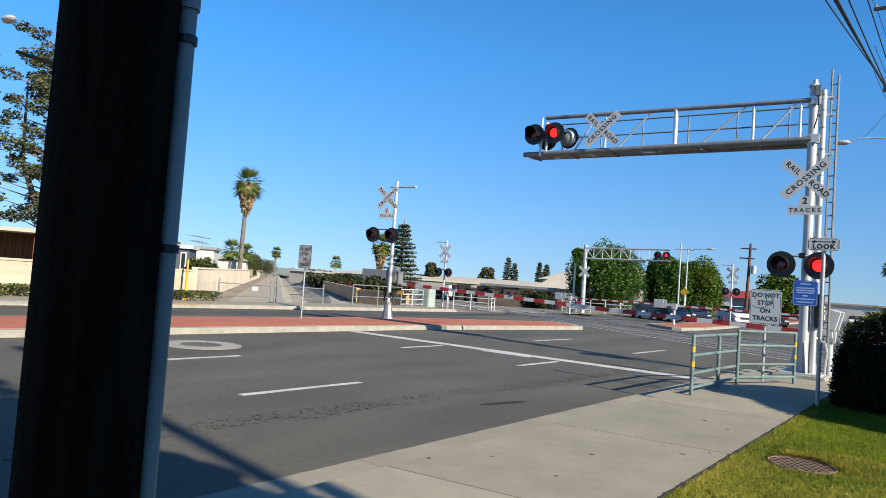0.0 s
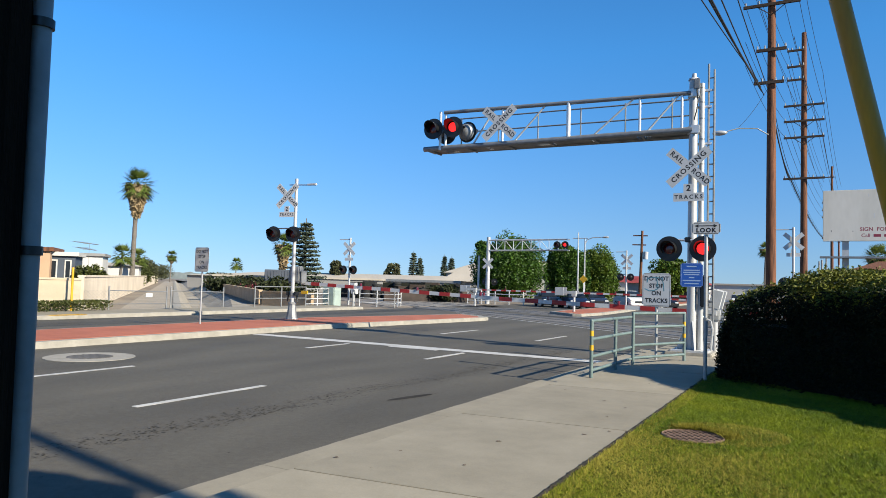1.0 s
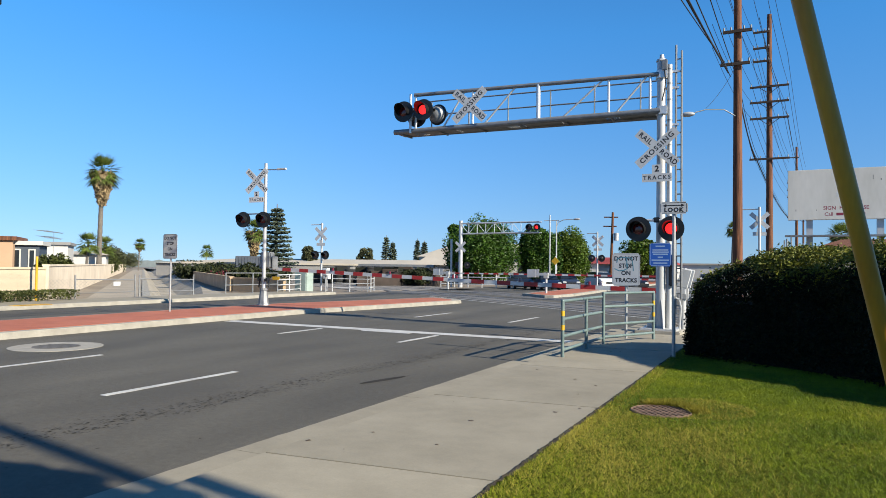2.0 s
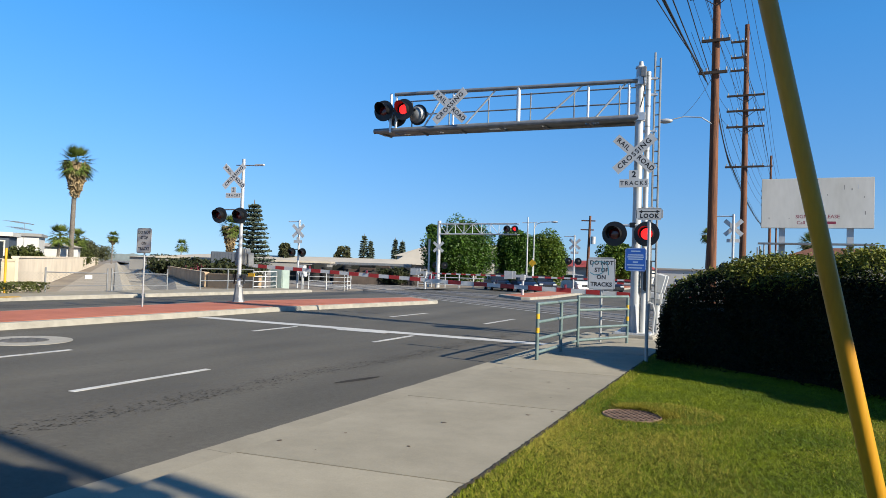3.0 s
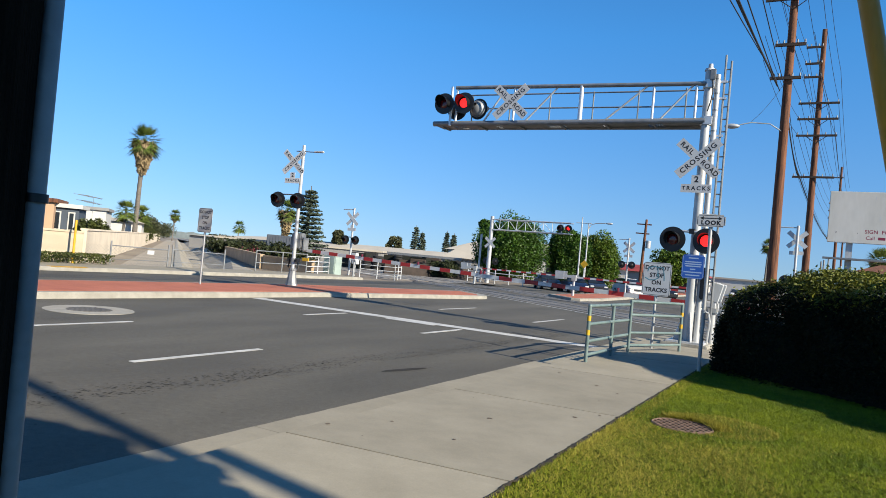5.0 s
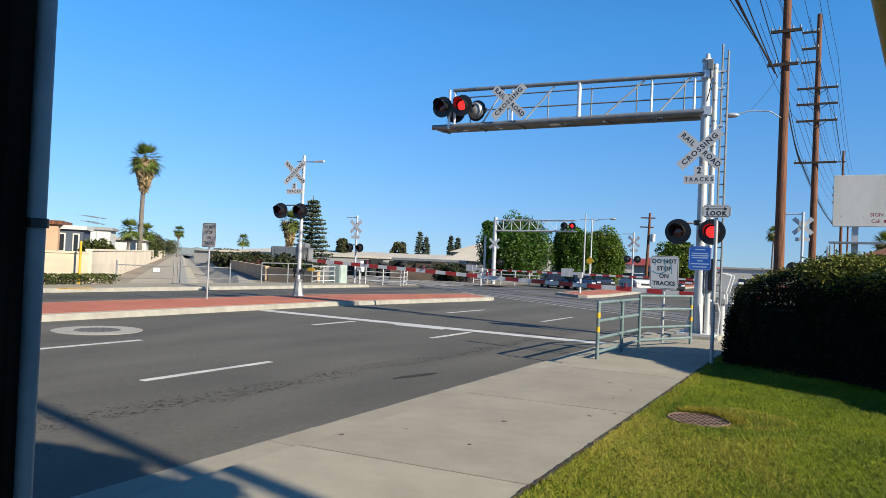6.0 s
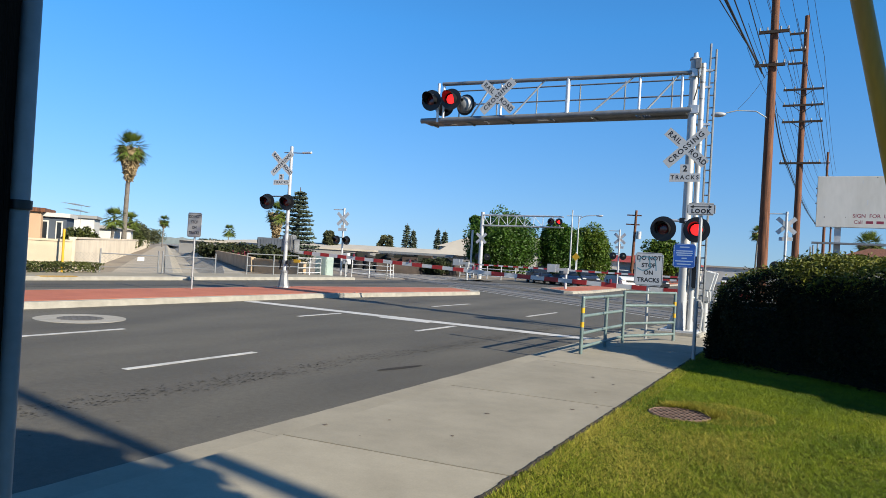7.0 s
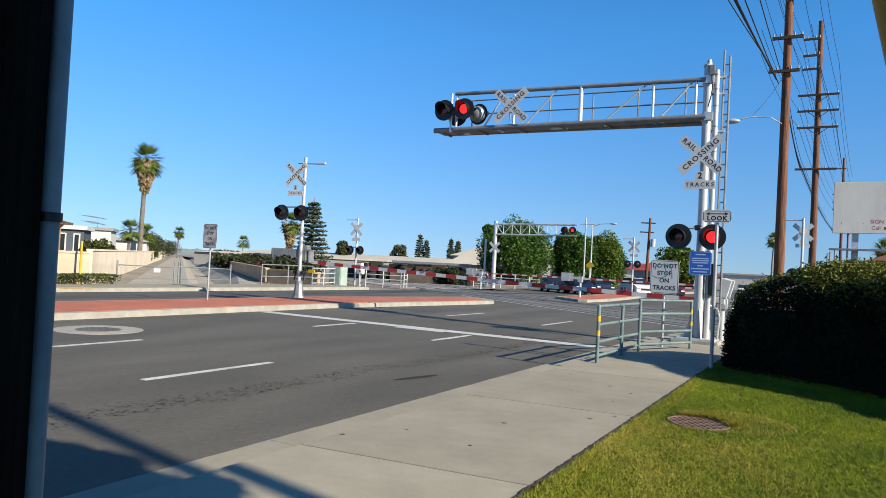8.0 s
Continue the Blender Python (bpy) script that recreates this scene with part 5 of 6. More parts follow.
block_wall((-27.9, 17.6), (-143.4, 113.3), 1.5, "long pale wall running back beside the channel, sunlight added to its colour", M_SUNLITWALL, 3.6)
block_wall(cv(45.5, 4.6), cv(190, 4.4), 0.85, "tan wall along the drainage channel", M_RUSTWALL, 2.4, "channel_wall")
block_wall(cv(45.4, 4.75), (-27.4, 32.0), 0.8, "low tan wall closing the end of the channel bank", M_RUSTWALL, 2.0, "channel_wall")
prism("service_road", [cv(34.6, -3.0), cv(34.6, -0.62), cv(220, -0.62), cv(220, -3.0)][::-1], -0.2, -0.012, M_PATHWAY, "grey service road beside the drainage channel", "road")
prism("channel_edge", [cv(35.0, -0.6), cv(35.0, -0.2), cv(220, -0.2), cv(220, -0.6)][::-1], -0.2, 0.05, M_CURB, "pale concrete edge of the drainage channel", "kerb")
gates = thing("channel_gate", "low grey pipe gate across the channel service road", "gate")
for (xa, ya), (xb, yb) in (((-27.95, 18.95), (-27.85, 21.9)), ((-27.8, 22.1), (-27.3, 24.9))):
    for x, y in ((xa, ya), (xb, yb)):
        rod_part("post", (x, y, 0), (x, y, 1.15), 0.038, M_DARKPIPE, gates)
    for z in (0.95,):
        rod_part("bar", (xa, ya, z), (xb, yb, z - 0.05), 0.022, M_DARKPIPE, gates)
    rod_part("bar", (xa, ya, 0.35), (xb, yb, 0.35), 0.015, M_DARKPIPE, gates)
M_LINK = mat("galvanised_link", (0.20, 0.20, 0.195), 0.6, 0.3, 0.1, 4, 30, 0)
for (xa, ya), (xb, yb) in (((-27.95, 18.95), (-27.85, 21.9)), ((-27.8, 22.1), (-27.3, 24.9)), ((-27.95, 17.7), (-27.95, 18.9))):
    bm = B()
    n_ = int((yb - ya) / 0.17)
    for k in range(-6, n_ + 1):
        for up in (0, 1):
            t0, t1 = max(0.0, k / n_), min(1.0, (k + 6) / n_)
            z0, z1 = (t0 * n_ - k) / 6, (t1 * n_ - k) / 6
            if t1 > t0:
                z0, z1 = (z0, z1) if up else (1 - z0, 1 - z1)
                rod(bm, (xa + (xb - xa) * t0, ya + (yb - ya) * t0, 0.06 + 0.9 * z0), (xa + (xb - xa) * t1, ya + (yb - ya) * t1, 0.06 + 0.9 * z1), 0.003, seg=4)
    part("chain_link", bm, M_LINK, gates, "galvanised chain-link mesh", soft=False)
box_part("notice", (-27.82, 20.9, 0.74), (0.02, 0.36, 0.18), M_WHITE, gates, "white notice plate")
fence([(-26.6, 26.4), (-26.4, 30.2)], 1.25, M_DARKPIPE, "grey pipe fence beside the channel", 2, 1.9, 0.035)
for y in (14.6, 16.7):
    b_ = thing("bollard", "yellow steel bollard in front of the wall", "bollard", "bollards", m=pose(-27.1, y, 0.14))
    rod_part("post", (0, 0, 0), (0, 0, 1.75), 0.045, M_YELLOW, b_, seg=14)


def house(x, y, w, d, h, wall, roof, label, yaw=0.0, rise=0.8, openings=(), flat=False, name="house"):
    root = thing(name, label, "building", m=pose(x, y, 0, 0, 0, yaw))
    box_part("wall", (0, 0, h / 2 - 0.1), (w, d, h + 0.2), wall, root)
    bm = B()
    if flat:
        bx(bm, (0, 0, h + 0.12), (w + 0.4, d + 0.4, 0.25))
    else:
        o = 0.4
        c = [bm.verts.new(p) for p in ((-w / 2 - o, -d / 2 - o, h), (w / 2 + o, -d / 2 - o, h), (w / 2 + o, d / 2 + o, h), (-w / 2 - o, d / 2 + o, h), (-w * 0.3, 0, h + rise), (w * 0.3, 0, h + rise))]
        for q in ((0, 1, 5, 4), (1, 2, 5), (2, 3, 4, 5), (3, 0, 4), (3, 2, 1, 0)):
            bm.faces.new([c[i] for i in q])
    part("roof", bm, roof, root, soft=False)
    for ox, oz, ow, oh in openings:
        wdw = box_part("window", (ox, -d / 2 - 0.02, oz), (ow, 0.06, oh), M_WHITEWALL, root)
        box_part("pane", (ox, -d / 2 - 0.06, oz), (ow - 0.16, 0.02, oh - 0.16), M_GLASS, wdw)
    return root


ax, ay = far(-0.876, 0.482, 52)
house(ax, ay, 5, 4, 3.0, M_BEIGE, M_WOOD, "beige stucco house with a flat brown-edged roof behind the wall", 50, 0.4, [(-1.2, 1.9, 0.9, 0.8)], True)
ax, ay = far(-0.8465, 0.532, 52)
house(ax, ay, 1.7, 3.5, 2.75, M_DARKBLUE, M_WHITEWALL, "dark slate mobile home with white trim", 50, 0.2, [(-0.35, 1.9, 0.4, 1.2), (0.45, 1.9, 0.4, 1.2)], True)
ax, ay = far(-0.830, 0.5575, 70)
house(ax, ay, 2.3, 5, 3.2, M_WHITEWALL, M_GREYWALL, "small white mobile home with a flat grey roof behind the wall", 50, 0.2, (), True)
ax, ay = far(-0.813, 0.582, 88)
house(ax, ay, 5, 5, 2.6, M_WHITEWALL, M_ROOF, "low white mobile home behind bushes", 50, 0.4)
ax, ay = far(-0.832, 0.555, 60)
ant = thing("roof_antenna", "thin television antenna above the mobile homes", "antenna", m=pose(ax, ay, 0))
rod_part("mast", (0, 0, 0), (0, 0, 4.0), 0.015, M_DARKPIPE, ant, seg=6)
for z, w in ((3.9, 1.5), (3.45, 1.1)):
    rod_part("boom", (-w, -0.3, z + 0.25), (w * 0.4, 0.3, z), 0.02, M_DARKPIPE, ant, seg=6)
    for k in range(5):
        rod_part("element", (-w + k * w * 0.3, -0.7, z + 0.25 - k * 0.05), (-w + k * w * 0.3, 0.6, z + 0.25 - k * 0.05), 0.012, M_DARKPIPE, ant, seg=5)

# industrial buildings beyond the tracks
ax, ay = far(-0.575, 0.818, 120)
house(ax, ay, 60, 14, 1.9, M_GREYWALL, M_ROOF, "long low grey industrial building with a pale roof", 20, 1.0)
ax, ay = far(-0.645, 0.764, 100)
house(ax, ay, 22, 14, 1.8, M_GREYWALL, M_ROOF, "long low grey warehouse beyond the channel", 30, 0.5, (), True)
ax, ay = far(-0.429, 0.903, 96)
house(ax, ay, 10, 9, 2.0, M_GREYWALL, M_ROOF, "grey building with a pale hipped roof beyond the tracks", 15, 2.2, [(-3, 1.2, 2, 1)])
ax, ay = far(-0.385, 0.922, 100)
house(ax, ay, 18, 12, 3.2, M_WHITEWALL, M_ROOF, "white commercial building behind the street trees", 10, 2.0, [(-6, 1.5, 2, 1.4), (-2, 1.5, 2, 1.4), (2, 1.5, 2, 1.4), (6, 1.5, 2, 1.4)])
ax, ay = far(-0.237, 0.9715, 110)
house(ax, ay, 9, 8, 2.6, M_WHITEWALL, M_REDROOF, "white building with a red roof down the street", 5, 1.0, [(-2, 1.2, 1.6, 1.4)])
ax, ay = far(-0.185, 0.9827, 95)
house(ax, ay, 9, 8, 2.4, M_WHITEWALL, M_REDROOF, "white roadside shop with a red fascia", 0, 1.4, [(-2, 1.0, 2, 1.4), (2, 1.0, 2, 1.4)])
ax, ay = far(-0.105, 0.9945, 120)
house(ax, ay, 18, 10, 2.6, M_WHITEWALL, M_ROOF, "low pale grey building far down the road", 0, 0.3, [(-6, 1.2, 1, 1.6), (-3.5, 1.2, 1, 1.6), (3, 1.2, 1, 1.6)], True)
ax, ay = far(0.10, 0.995, 75)
house(ax, ay, 10, 6, 3.9, M_ROOF, M_WOOD, "low building with a brown roof behind the hedge", 0, 0.9)
canopy = thing("loading_canopy", "dark flat canopy on posts beyond the tracks", "canopy", m=pose(*far(-0.505, 0.863, 78), 0, 0, 0, 20))
box_part("roof", (0, 0, 1.85), (8.5, 4, 0.25), M_DARKPIPE, canopy)
for sx in (-3.8, 0, 3.8):
    for sy in (-1.7, 1.7):
        box_part("post", (sx, sy, 0.9), (0.15, 0.15, 1.8), M_DARKPIPE, canopy)
ax, ay = far(0.032, 0.9995, 120)
tank = thing("storage_tank", "small white storage tank behind the hedge", "tank", m=pose(ax, ay, 0))
rod_part("shell", (0, 0, 0), (0, 0, 5.4), 0.75, M_WHITE, tank, seg=24)
for dx_ in (-0.004, -0.001, 0.004, 0.011, 0.018):
    pp = thing("vent_pipe", "slim grey pipe of the plant behind the billboard", "pipe", "plant pipes", m=pose(*far(dx_, 0.9998, 118), 0))
    rod_part("pipe", (0, 0, 0), (0, 0, 7.2 - 80 * abs(dx_ - 0.004)), 0.12, M_DARKPIPE, pp)

# steel container beside the channel
M_CONTAINER = mat("container_paint", (0.050, 0.060, 0.080), 0.6, 0.1, 0.12, 1.0, 20, 0.1)
box_c = thing("steel_container", "blue-grey steel container standing beside the channel", "container", m=pose(*far(-0.6705, 0.7419, 74), 0, 0, 0, 42))
box_part("body", (0, 0, 1.3), (3.6, 2.4, 2.6), M_CONTAINER, box_c, bevel=0.04)
for k in range(13):
    box_part("rib", (-1.68 + 0.28 * k, -1.22, 1.3), (0.12, 0.05, 2.35), M_CONTAINER, box_c)

# goods stacked beside the tracks
M_DARKFENCE = mat("dark_brown_boards", (0.022, 0.016, 0.013), 0.9, 0, 0.25, 1.0, 14, 0.3, second=(0.05, 0.036, 0.03))
block_wall(far(-0.557, 0.8305, 60), far(-0.452, 0.892, 64), 1.0, "low dark brown yard wall beyond the tracks", M_DARKFENCE, 1.6, "yard_wall")
for k, q in enumerate((-0.578, -0.566, -0.541, -0.527, -0.52)):
    x, y = far(q, math.sqrt(1 - q * q), 66 + k)
    ty = thing("tyre_stack", "stack of old black tyres in the yard", "tyres", "tyre stacks", m=pose(x, y, 0))
    for j in range(5 + k % 3):
        bm = B()
        rod(bm, (0, 0, 0.24 * j), (0, 0, 0.24 * j + 0.05), 0.34, 0.42, seg=18)
        rod(bm, (0, 0, 0.24 * j + 0.05), (0, 0, 0.24 * j + 0.18), 0.42, 0.42, seg=18)
        rod(bm, (0, 0, 0.24 * j + 0.18), (0, 0, 0.24 * j + 0.23), 0.42, 0.34, seg=18)
        part("tyre", bm, M_RUBBER, ty)
rng = random.Random(9)
for k in range(30):
    q = -0.60 + 0.0052 * k
    d = 68 + rng.uniform(-3, 8)
    x, y = far(q, math.sqrt(1 - q * q), d)
    hgt = rng.uniform(0.9, 1.75)
    st = thing("pallet_stack", "stack of dark crates and pallets beside the tracks", "crates", "crate stacks", m=pose(x, y, 0, 0, 0, rng.uniform(0, 60)))
    for j in range(3):
        box_part("crate", (rng.uniform(-0.1, 0.1), 0, hgt * (j + 0.5) / 3), (rng.uniform(1.2, 2.2), 1.4, hgt / 3 - 0.04), rng.choice((M_HEDGECORE, M_RUBBER, M_RUBBER, M_DARKFENCE, M_ARMWOOD)), st, bevel=0.02)


# ---- vehicles ----
def car(x, y, yaw, paint, label, h=1.45, L=4.6, W=1.8, suv=False):
    root = thing("parked_car", label, "car", "waiting cars", m=pose(x, y, 0, 0, 0, yaw) @ Matrix.Scale(0.88, 4))
    k = h / 1.45
    low = [(-L / 2, 0.35), (-L / 2, 0.75 * k), (-L * 0.44, 0.92 * k), (-L * 0.2, 0.98 * k), (L * 0.24, 0.95 * k), (L * 0.42, 0.82 * k), (L / 2, 0.62 * k), (L / 2, 0.3), (L * 0.4, 0.22), (-L * 0.4, 0.22)]
    up = [(-L * (0.47 if suv else 0.40), 0.93 * k), (-L * (0.42 if suv else 0.25), h - 0.04), (-L * 0.1, h), (L * 0.08, h - 0.04), (L * 0.25, 0.93 * k)]

    def shell(profile, w0, w1):
        b = B()
        zs = [p[1] for p in profile]
        lo, hi_ = min(zs), max(zs)
        left, right = [], []
        for px, pz in profile:
            w = w0 + (w1 - w0) * (pz - lo) / (hi_ - lo)
            left.append(b.verts.new((px, w / 2, pz)))
            right.append(b.verts.new((px, -w / 2, pz)))
        b.faces.new(left)
        b.faces.new(right[::-1])
        n_ = len(profile)
        for i in range(n_):
            b.faces.new((left[i], right[i], right[(i + 1) % n_], left[(i + 1) % n_]))
        bmesh.ops.recalc_face_normals(b, faces=b.faces[:])
        bmesh.ops.bevel(b, geom=b.edges[:], offset=0.06, segments=2, affect="EDGES")
        return b

    body = part("body", shell(low, W, W * 0.96), paint, root)
    part("cabin", shell(up, W * 0.94, W * 0.72), M_GLASS, root, "dark glazed cabin")
    box_part("roof", (-L * (0.14 if suv else 0.09), 0, h), (L * 0.3, W * 0.68, 0.05), paint, root, bevel=0.02)
    for sx in (-0.31, 0.32):
        for s in (-1, 1):
            wh = rod_part("wheel", (L * sx, s * (W / 2 - 0.2), 0.32), (L * sx, s * (W / 2 + 0.01), 0.32), 0.32, M_RUBBER, root, "black tyre", seg=20)
            rod_part("rim", (L * sx, s * (W / 2 - 0.02), 0.32), (L * sx, s * (W / 2 + 0.02), 0.32), 0.2, M_SILVER, wh, seg=14)
    for s in (-1, 1):
        box_part("headlight", (L / 2 - 0.06, s * W * 0.36, 0.66 * k), (0.12, 0.36, 0.14), M_WHITE, root, "clear headlight", bevel=0.03)
    box_part("grille", (L / 2 + 0.0, 0, 0.55 * k), (0.06, W * 0.45, 0.18), M_BLACK, root)
    box_part("bumper", (L / 2 - 0.02, 0, 0.36), (0.16, W * 0.9, 0.16), paint, root, bevel=0.04)
    return root


C_BLACK = mat("black_car_paint", (0.009, 0.009, 0.011), 0.35, 0, 0.05, 2, 20, 0, spec=0.4)
C_NAVY = mat("navy_car_paint", (0.00864, 0.0144, 0.036), 0.3, 0, 0.05, 2, 20, 0, spec=0.4)
C_GREY = mat("slate_car_paint", (0.036, 0.0432, 0.0612), 0.25, 0.3, 0.05, 2, 20, 0)
C_WHITE = mat("white_car_paint", (0.54, 0.54, 0.54), 0.25, 0, 0.03, 2, 20, 0)
x, y = far(-0.346, 0.938, 57)
car(x, y, -58, C_BLACK, "black sedan waiting beyond the tracks")
x, y = far(-0.310, 0.951, 55)
car(x, y, -60, C_NAVY, "dark navy sedan waiting beyond the tracks")
x, y = far(-0.283, 0.959, 60)
car(x, y, -62, C_GREY, "slate grey sedan waiting beyond the tracks")
x, y = far(-0.236, 0.9718, 62)
car(x, y, -55, C_WHITE, "white sport utility vehicle waiting beyond the tracks", 1.65, 4.7, 1.9, True)
x, y = far(-0.195, 0.981, 62)
car(x, y, -60, C_BLACK, "black sedan further along the street")
x, y = far(-0.100, 0.995, 95)
car(x, y, -80, C_WHITE, "small white car far down the street")
truck = thing("box_truck", "white utility truck behind the waiting cars", "truck", m=pose(*far(-0.316, 0.9487, 84), 0, 0, 0, -40))
box_part("cargo_box", (-0.8, 0, 1.55), (3.6, 2.0, 1.9), C_WHITE, truck, "white cargo box", bevel=0.05)
box_part("cab", (1.7, 0, 1.1), (1.5, 1.9, 1.6), C_WHITE, truck, bevel=0.12)
box_part("windscreen", (2.42, 0, 1.5), (0.1, 1.6, 0.6), M_GLASS, truck)
for sx in (-1.6, 1.5):
    for s in (-1, 1):
        rod_part("wheel", (sx, s * 0.75, 0.4), (sx, s * 1.0, 0.4), 0.4, M_RUBBER, truck, "black tyre", seg=18)


# ---- trees and planting ----
def put(fn, name, dx, dy, d, *args, **kw):
    x, y = far(dx, dy, d)
    return fn(name, x, y, *args, **kw)


put(tree, "street_tree", -0.396, 0.9182, 76, 5.6, 8.2, M_TREE, "dense green street tree with a rounded crown", 21, trunk_h=1.3, blobs=130, per=420, leaf=0.15, tall=1.35)
put(tree, "street_tree", -0.43, 0.903, 80, 6.6, 4.0, M_TREE, "darker green street tree beside the far signal", 22, trunk_h=1.4, blobs=24, per=260, leaf=0.19)
put(tree, "street_tree", -0.3215, 0.9469, 78, 5.6, 4.8, M_TREE, "dense green street tree beyond the crossing", 23, trunk_h=1.1, blobs=80, per=380, leaf=0.15, tall=1.5)
put(tree, "street_tree", -0.282, 0.9594, 84, 5.3, 6.0, M_TREEY, "green street tree turning yellow", 24, trunk_h=1.0, blobs=80, per=380, leaf=0.15, tall=1.4)
put(tree, "street_tree", -0.184, 0.983, 86, 5.2, 5.0, M_TREEY, "yellow-green street tree behind the warning sign", 25, trunk_h=1.2, blobs=34, per=280, leaf=0.19)
for k, (q, d, h, w) in enumerate(((-0.5217, 150, 8.2, 4.6), (-0.5120, 152, 6.6, 3.2), (-0.4815, 150, 7.6, 3.6), (-0.4745, 151, 7.2, 3.4), (-0.4165, 150, 7.4, 3.4), (-0.4235, 150, 5.0, 2.4), (-0.5460, 150, 5.6, 4.2), (-0.613, 120, 5.0, 2.6))):
    if k >= 6:
        put(tree, "far_tree", q, math.sqrt(1 - q * q), d, h, w, M_PINE, "dull green distant tree behind the low roofs", 40 + k, trunk_h=1.2, blobs=22, per=140, leaf=0.3)


def conifer(x, y, h, w, label, seed, needle=0.26, boughs=9):
    """A layered conifer: whorls of drooping boughs round a straight trunk."""
    rng = np.random.default_rng(seed)
    root = thing("conifer", label, "tree", m=pose(x, y, 0))
    rod_part("trunk", (0, 0, -0.2), (0, 0, h), 0.25, M_BARK, root, r1=0.04)
    cs = []
    layers = 15
    for i in range(layers):
        u = i / layers
        r = w / 2 * (1 - u) ** 0.55 * (0.85 + 0.3 * rng.uniform())
        z = 0.8 + (h - 1.0) * u
        for k in range(boughs):
            a = rng.uniform(0, 6.283)
            for t in np.linspace(0.15, 1, 16):
                cs.append((r * t * math.cos(a), r * t * math.sin(a), z + 0.12 * r * t - 0.1 * t + rng.normal() * 0.04))
    v, f = sprigs(rng, np.repeat(np.array(cs), 2, 0) + rng.normal(0, 1, (len(cs) * 2, 3)) * (0.12, 0.12, 0.06), needle, flat=0.6)
    ob = new("foliage", leaf_mesh("foliage", v, f, M_CONIFER))
    ob.parent = root
    return root


for k, (q, h, w) in enumerate(((-0.5217, 8.6, 2.3), (-0.5135, 7.4, 2.1), (-0.4825, 8.0, 1.9), (-0.4735, 7.6, 2.0), (-0.4165, 7.8, 2.0), (-0.4215, 5.6, 1.8))):
    conifer(*far(q, math.sqrt(1 - q * q), 150), h, w, "dark distant conifer behind the low roofs", 140 + k)
ax, ay = far(-0.6475, 0.762, 78)
conifer(ax, ay, 8.5, 4.3, "tall layered dark conifer beyond the channel", 3, 0.18, 22)
ax, ay = far(-0.8020, 0.5973, 84)
palm("fan_palm", ax, ay, 11.7, 2.1, "tall fan palm with a hanging skirt of dead fronds", 1, skirt=3.4, trunk_r=0.27)
ax, ay = far(-0.672, 0.7405, 90)
palm("fan_palm", ax, ay, 6.0, 1.7, "shaggy fan palm with a dead skirt beyond the channel", 2, skirt=3.2)
for q, d, h, c, sk in ((-0.8105, 80, 3.6, 1.4, 0), (-0.7995, 88, 3.6, 1.4, 0), (-0.7729, 190, 6.6, 1.8, 1.5), (-0.7165, 220, 5.6, 2.4, 0), (-0.0675, 130, 9.0, 1.6, 1.0), (0.058, 125, 7.2, 2.6, 1.2)):
    ax, ay = far(q, math.sqrt(1 - q * q), d)
    palm("fan_palm", ax, ay, h, c, "smaller fan palm in the distance", int(d + h * 10), skirt=sk, trunk_r=0.16)


def bush(x, y, rx, ry, h, material, label, seed, n=2600, leaf=0.09, name="bush"):
    rng = np.random.default_rng(seed)
    lumps = [(rng.uniform(-rx, rx) * 0.7, rng.uniform(-ry, ry) * 0.7, h * rng.uniform(0.35, 0.62), rx * 0.45, ry * 0.45, h * 0.42) for k in range(12)]
    v, f = sprigs(rng, clumped(rng, lumps, n // 12, 0.3), leaf)
    v[:, 2] = np.maximum(v[:, 2], 0.0)
    ob = new(name, leaf_mesh(name, v, f, material))
    ob.matrix_basis = pose(x, y, 0)
    return tagged(ob, label, "bush")


rng = random.Random(6)
rg = np.random.default_rng(31)
cs = np.stack([rg.uniform(-27.5, -26.55, 9000), rg.uniform(2, 18.2, 9000), 0.15 + 0.42 * rg.uniform(0, 1, 9000) ** 0.6], 1)
v, f = sprigs(rg, cs, 0.06)
low = tagged(new("low_hedge", leaf_mesh("low_hedge", v, f, M_BUSH)), "low clipped green hedge at the foot of the cream wall", "hedge")
for k, (q, d, rx, h) in enumerate(((-0.834, 42, 0.6, 2.2), (-0.8285, 49, 0.7, 2.2), (-0.7955, 104, 1.7, 3.0), (-0.801, 94, 1.4, 2.7), (-0.7935, 150, 2.8, 5.6), (-0.7815, 250, 4, 6.0))):
    x, y = far(q, -math.sqrt(1 - q * q) * -1, d)
    bush(x, y, rx, rx, h, M_BUSH if k < 4 else M_PINE, "green shrubs above the cream wall", 60 + k, n=3600, leaf=0.12 if k < 4 else 0.25)
for k in range(16):
    u = 62 + k * 9
    x, y = cv(u, 7.0 + rng.uniform(-1, 1.5))
    bush(x, y, 3.2, 2.0, rng.uniform(1.3, 2.1) + (0.0 if k < 6 else 0.7), M_PINE if k % 3 == 1 else M_SHRUB, "dry green shrubs behind the channel wall", 90 + k, n=2400, leaf=0.2)
x, y = cv(66, 6.0)
bush(x, y, 1.1, 0.9, 1.4, M_FLOWER, "magenta flowering shrub behind the channel wall", 120, leaf=0.16)
for q, d in ((-0.474, 64), (-0.486, 62)):
    x, y = far(q, math.sqrt(1 - q * q), d)
    bush(x, y, 1.5, 1.2, 1.6, M_SHRUB, "dark green shrub beside the tracks", int(d * 3), leaf=0.14)

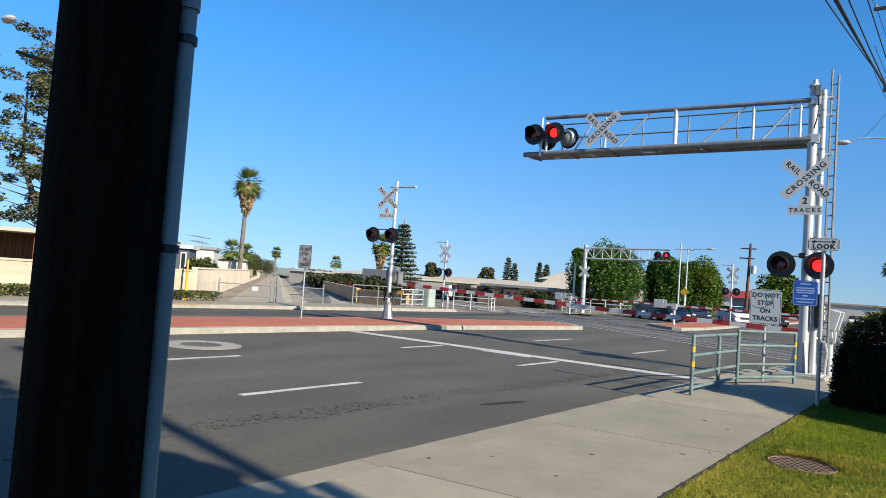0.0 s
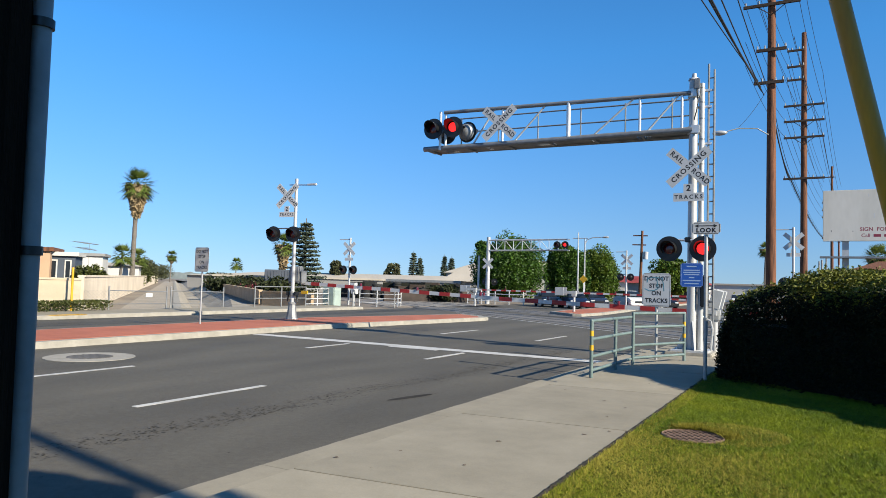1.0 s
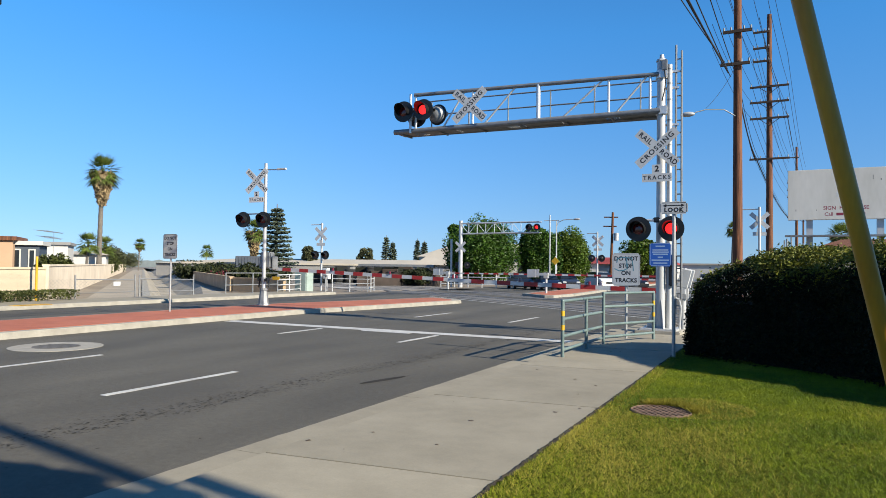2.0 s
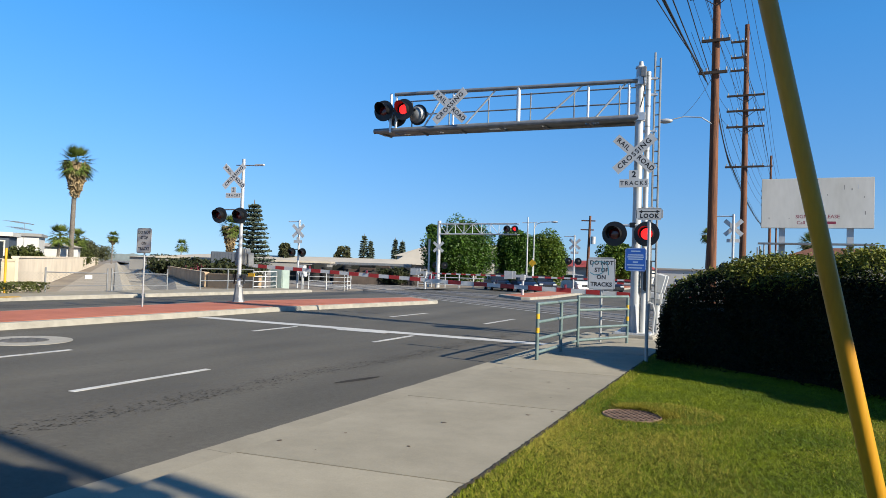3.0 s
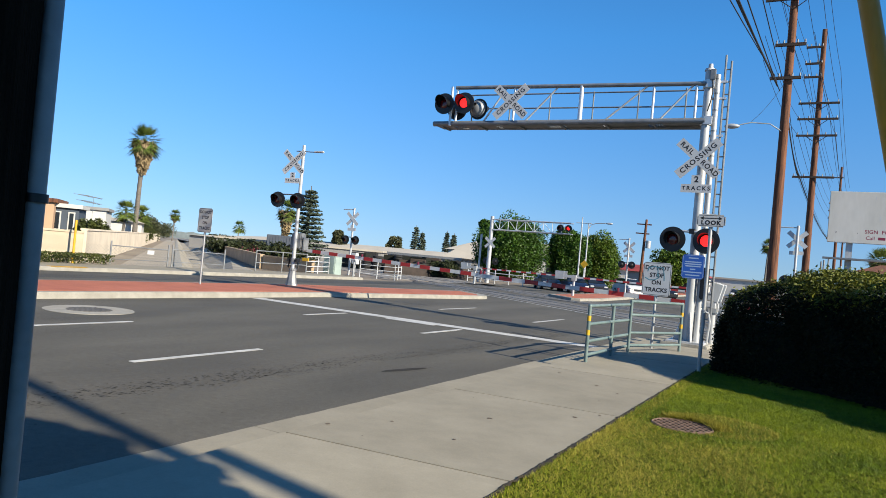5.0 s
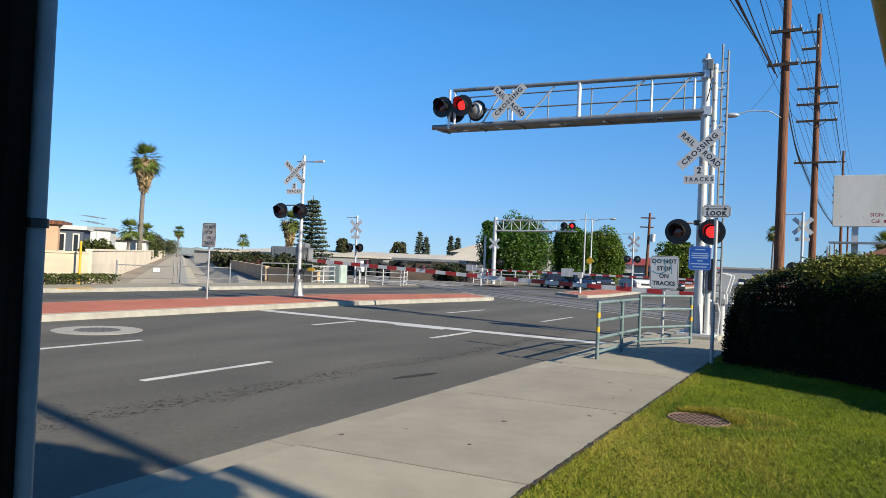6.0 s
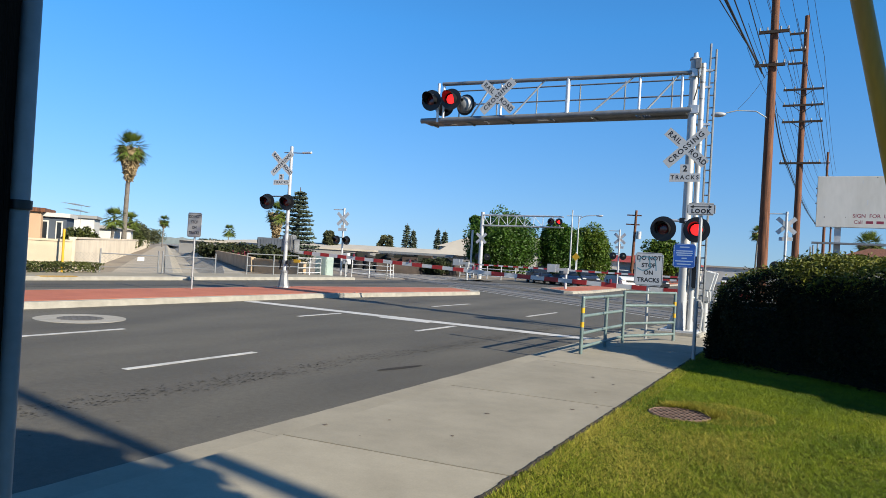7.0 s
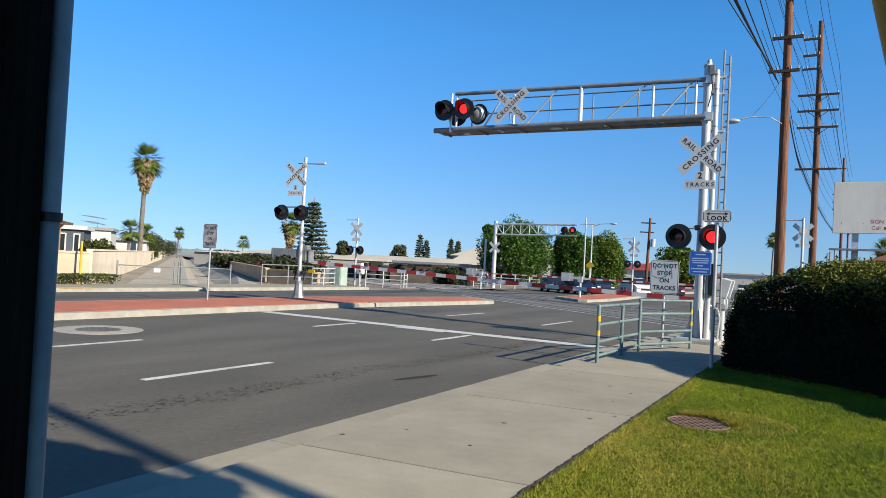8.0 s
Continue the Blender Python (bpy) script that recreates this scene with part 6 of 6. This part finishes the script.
# tall pine across the street
def pine(x, y, h, label, seed):
    rng = np.random.default_rng(seed)
    root = thing("pine_tree", label, "tree", m=pose(x, y, 0))
    bm = B()
    rod(bm, (0, 0, -0.2), (0.5, 0.2, h * 0.55), 0.32, 0.2)
    rod(bm, (0.5, 0.2, h * 0.55), (0.3, 0.2, h), 0.2, 0.04)
    rod(bm, (0.2, 0.1, h * 0.22), (-1.9, -0.4, h * 0.5), 0.2, 0.1)
    rod(bm, (-1.9, -0.4, h * 0.5), (-2.2, -0.4, h * 0.85), 0.1, 0.03)
    lumps = []
    for k in range(120):
        z = h * rng.uniform(0.26, 1.0)
        a = rng.uniform(0, 6.283)
        r = rng.uniform(0.5, 3.3) * (1.1 - 0.5 * z / h)
        c = (0.2 + r * math.cos(a), r * math.sin(a), z)
        rod(bm, (0.35, 0.15, z - 0.7), c, 0.045, 0.012, seg=5)
        s = rng.uniform(0.3, 0.62)
        lumps.append((*c, s * 1.3, s * 1.3, s * 0.7))
    part("trunk", bm, M_BARK, root)
    v, f = sprigs(rng, clumped(rng, lumps, 150, 0.2), 0.1)
    ob = new("needles", leaf_mesh("needles", v, f, M_PINE))
    ob.parent = root
    return root


pine(-36.5, 14.6, 12.5, "tall open pine tree with clumped needles", 5)
pine(-39.0, 10.5, 11.5, "tall open pine tree with clumped needles", 6)
shed = thing("wooden_shed", "weathered wooden lean-to roof behind the garden wall", "shed", m=pose(-33.0, 11.0, 0, 0, 0, 60))
for sx in (-2, 0, 2):
    box_part("post", (sx, -1.2, 1.2), (0.12, 0.12, 2.4), M_WOOD, shed)
    box_part("post", (sx, 1.2, 1.3), (0.12, 0.12, 2.6), M_WOOD, shed)
box_part("roof", (0, 0, 2.6), (5.2, 3.2, 0.16), M_ROOF, shed)
box_part("back_wall", (0, 1.25, 1.3), (5.0, 0.08, 2.6), M_WOOD, shed)
far_lamp = thing("street_lamp", "grey street lamp across the street", "street lamp", m=pose(-25.6, 8.3, 0.1))
rod_part("pole", (0, -1.2, 0), (0, -1.2, 7.6), 0.09, M_DARKPIPE, far_lamp, r1=0.06)
bm = B()
chain(bm, [(0, -1.2, 7.5), (0.4, -0.9, 8.3), (1.0, -0.5, 8.75)], 0.04)
part("arm", bm, M_DARKPIPE, far_lamp)
bm = B()
bmesh.ops.create_uvsphere(bm, u_segments=12, v_segments=8, radius=0.3, matrix=Matrix.Translation((1.25, -0.3, 8.75)) @ Matrix.Diagonal((1.2, 0.6, 0.4, 1)))
part("lamp_head", bm, M_SILVER, far_lamp)

# tree behind the viewpoint that shades the pole and the kerb
tree("street_tree", 4.0, -1.52, 9.1, 4.6, M_TREE, "leafy street tree on the lawn behind the viewpoint", 77, trunk_h=4.75, blobs=150, per=560, leaf=0.13, base=0.15, dome=True)
# second tree is made up, out of view, to shade the upper guy guard
tree("street_tree", 3.1, 0.93, 5.2, 1.3, M_TREE, "small unseen leafy tree added beside the viewpoint to shade the guy guard", 78, trunk_h=3.15, blobs=40, per=320, leaf=0.1, base=0.15, trunk_r=0.05)
# added building, never in view, that cuts the low sky light
house(14.5, -6.0, 26, 6, 4.0, M_STUCCO, M_ROOF, "unseen plain stucco building added behind the lawn to block sky light", -90, 0.5, (), True)

# tall pole behind the viewpoint whose shadow falls across the kerb
back_pole = thing("utility_pole", "slim wooden pole beside the building behind the lawn", "utility pole", "utility poles", m=pose(10.6, 0.39, 0.1))
rod_part("pole", (0, 0, 0), (0, 0, 13.5), 0.125, M_WOOD, back_pole, r1=0.1)
box_part("crossarm", (0.1, 0, 13.1), (1.6, 0.11, 0.12), M_WOOD, back_pole, bevel=0.01)

# far woods along the horizon, with the air's haze mixed into their colour
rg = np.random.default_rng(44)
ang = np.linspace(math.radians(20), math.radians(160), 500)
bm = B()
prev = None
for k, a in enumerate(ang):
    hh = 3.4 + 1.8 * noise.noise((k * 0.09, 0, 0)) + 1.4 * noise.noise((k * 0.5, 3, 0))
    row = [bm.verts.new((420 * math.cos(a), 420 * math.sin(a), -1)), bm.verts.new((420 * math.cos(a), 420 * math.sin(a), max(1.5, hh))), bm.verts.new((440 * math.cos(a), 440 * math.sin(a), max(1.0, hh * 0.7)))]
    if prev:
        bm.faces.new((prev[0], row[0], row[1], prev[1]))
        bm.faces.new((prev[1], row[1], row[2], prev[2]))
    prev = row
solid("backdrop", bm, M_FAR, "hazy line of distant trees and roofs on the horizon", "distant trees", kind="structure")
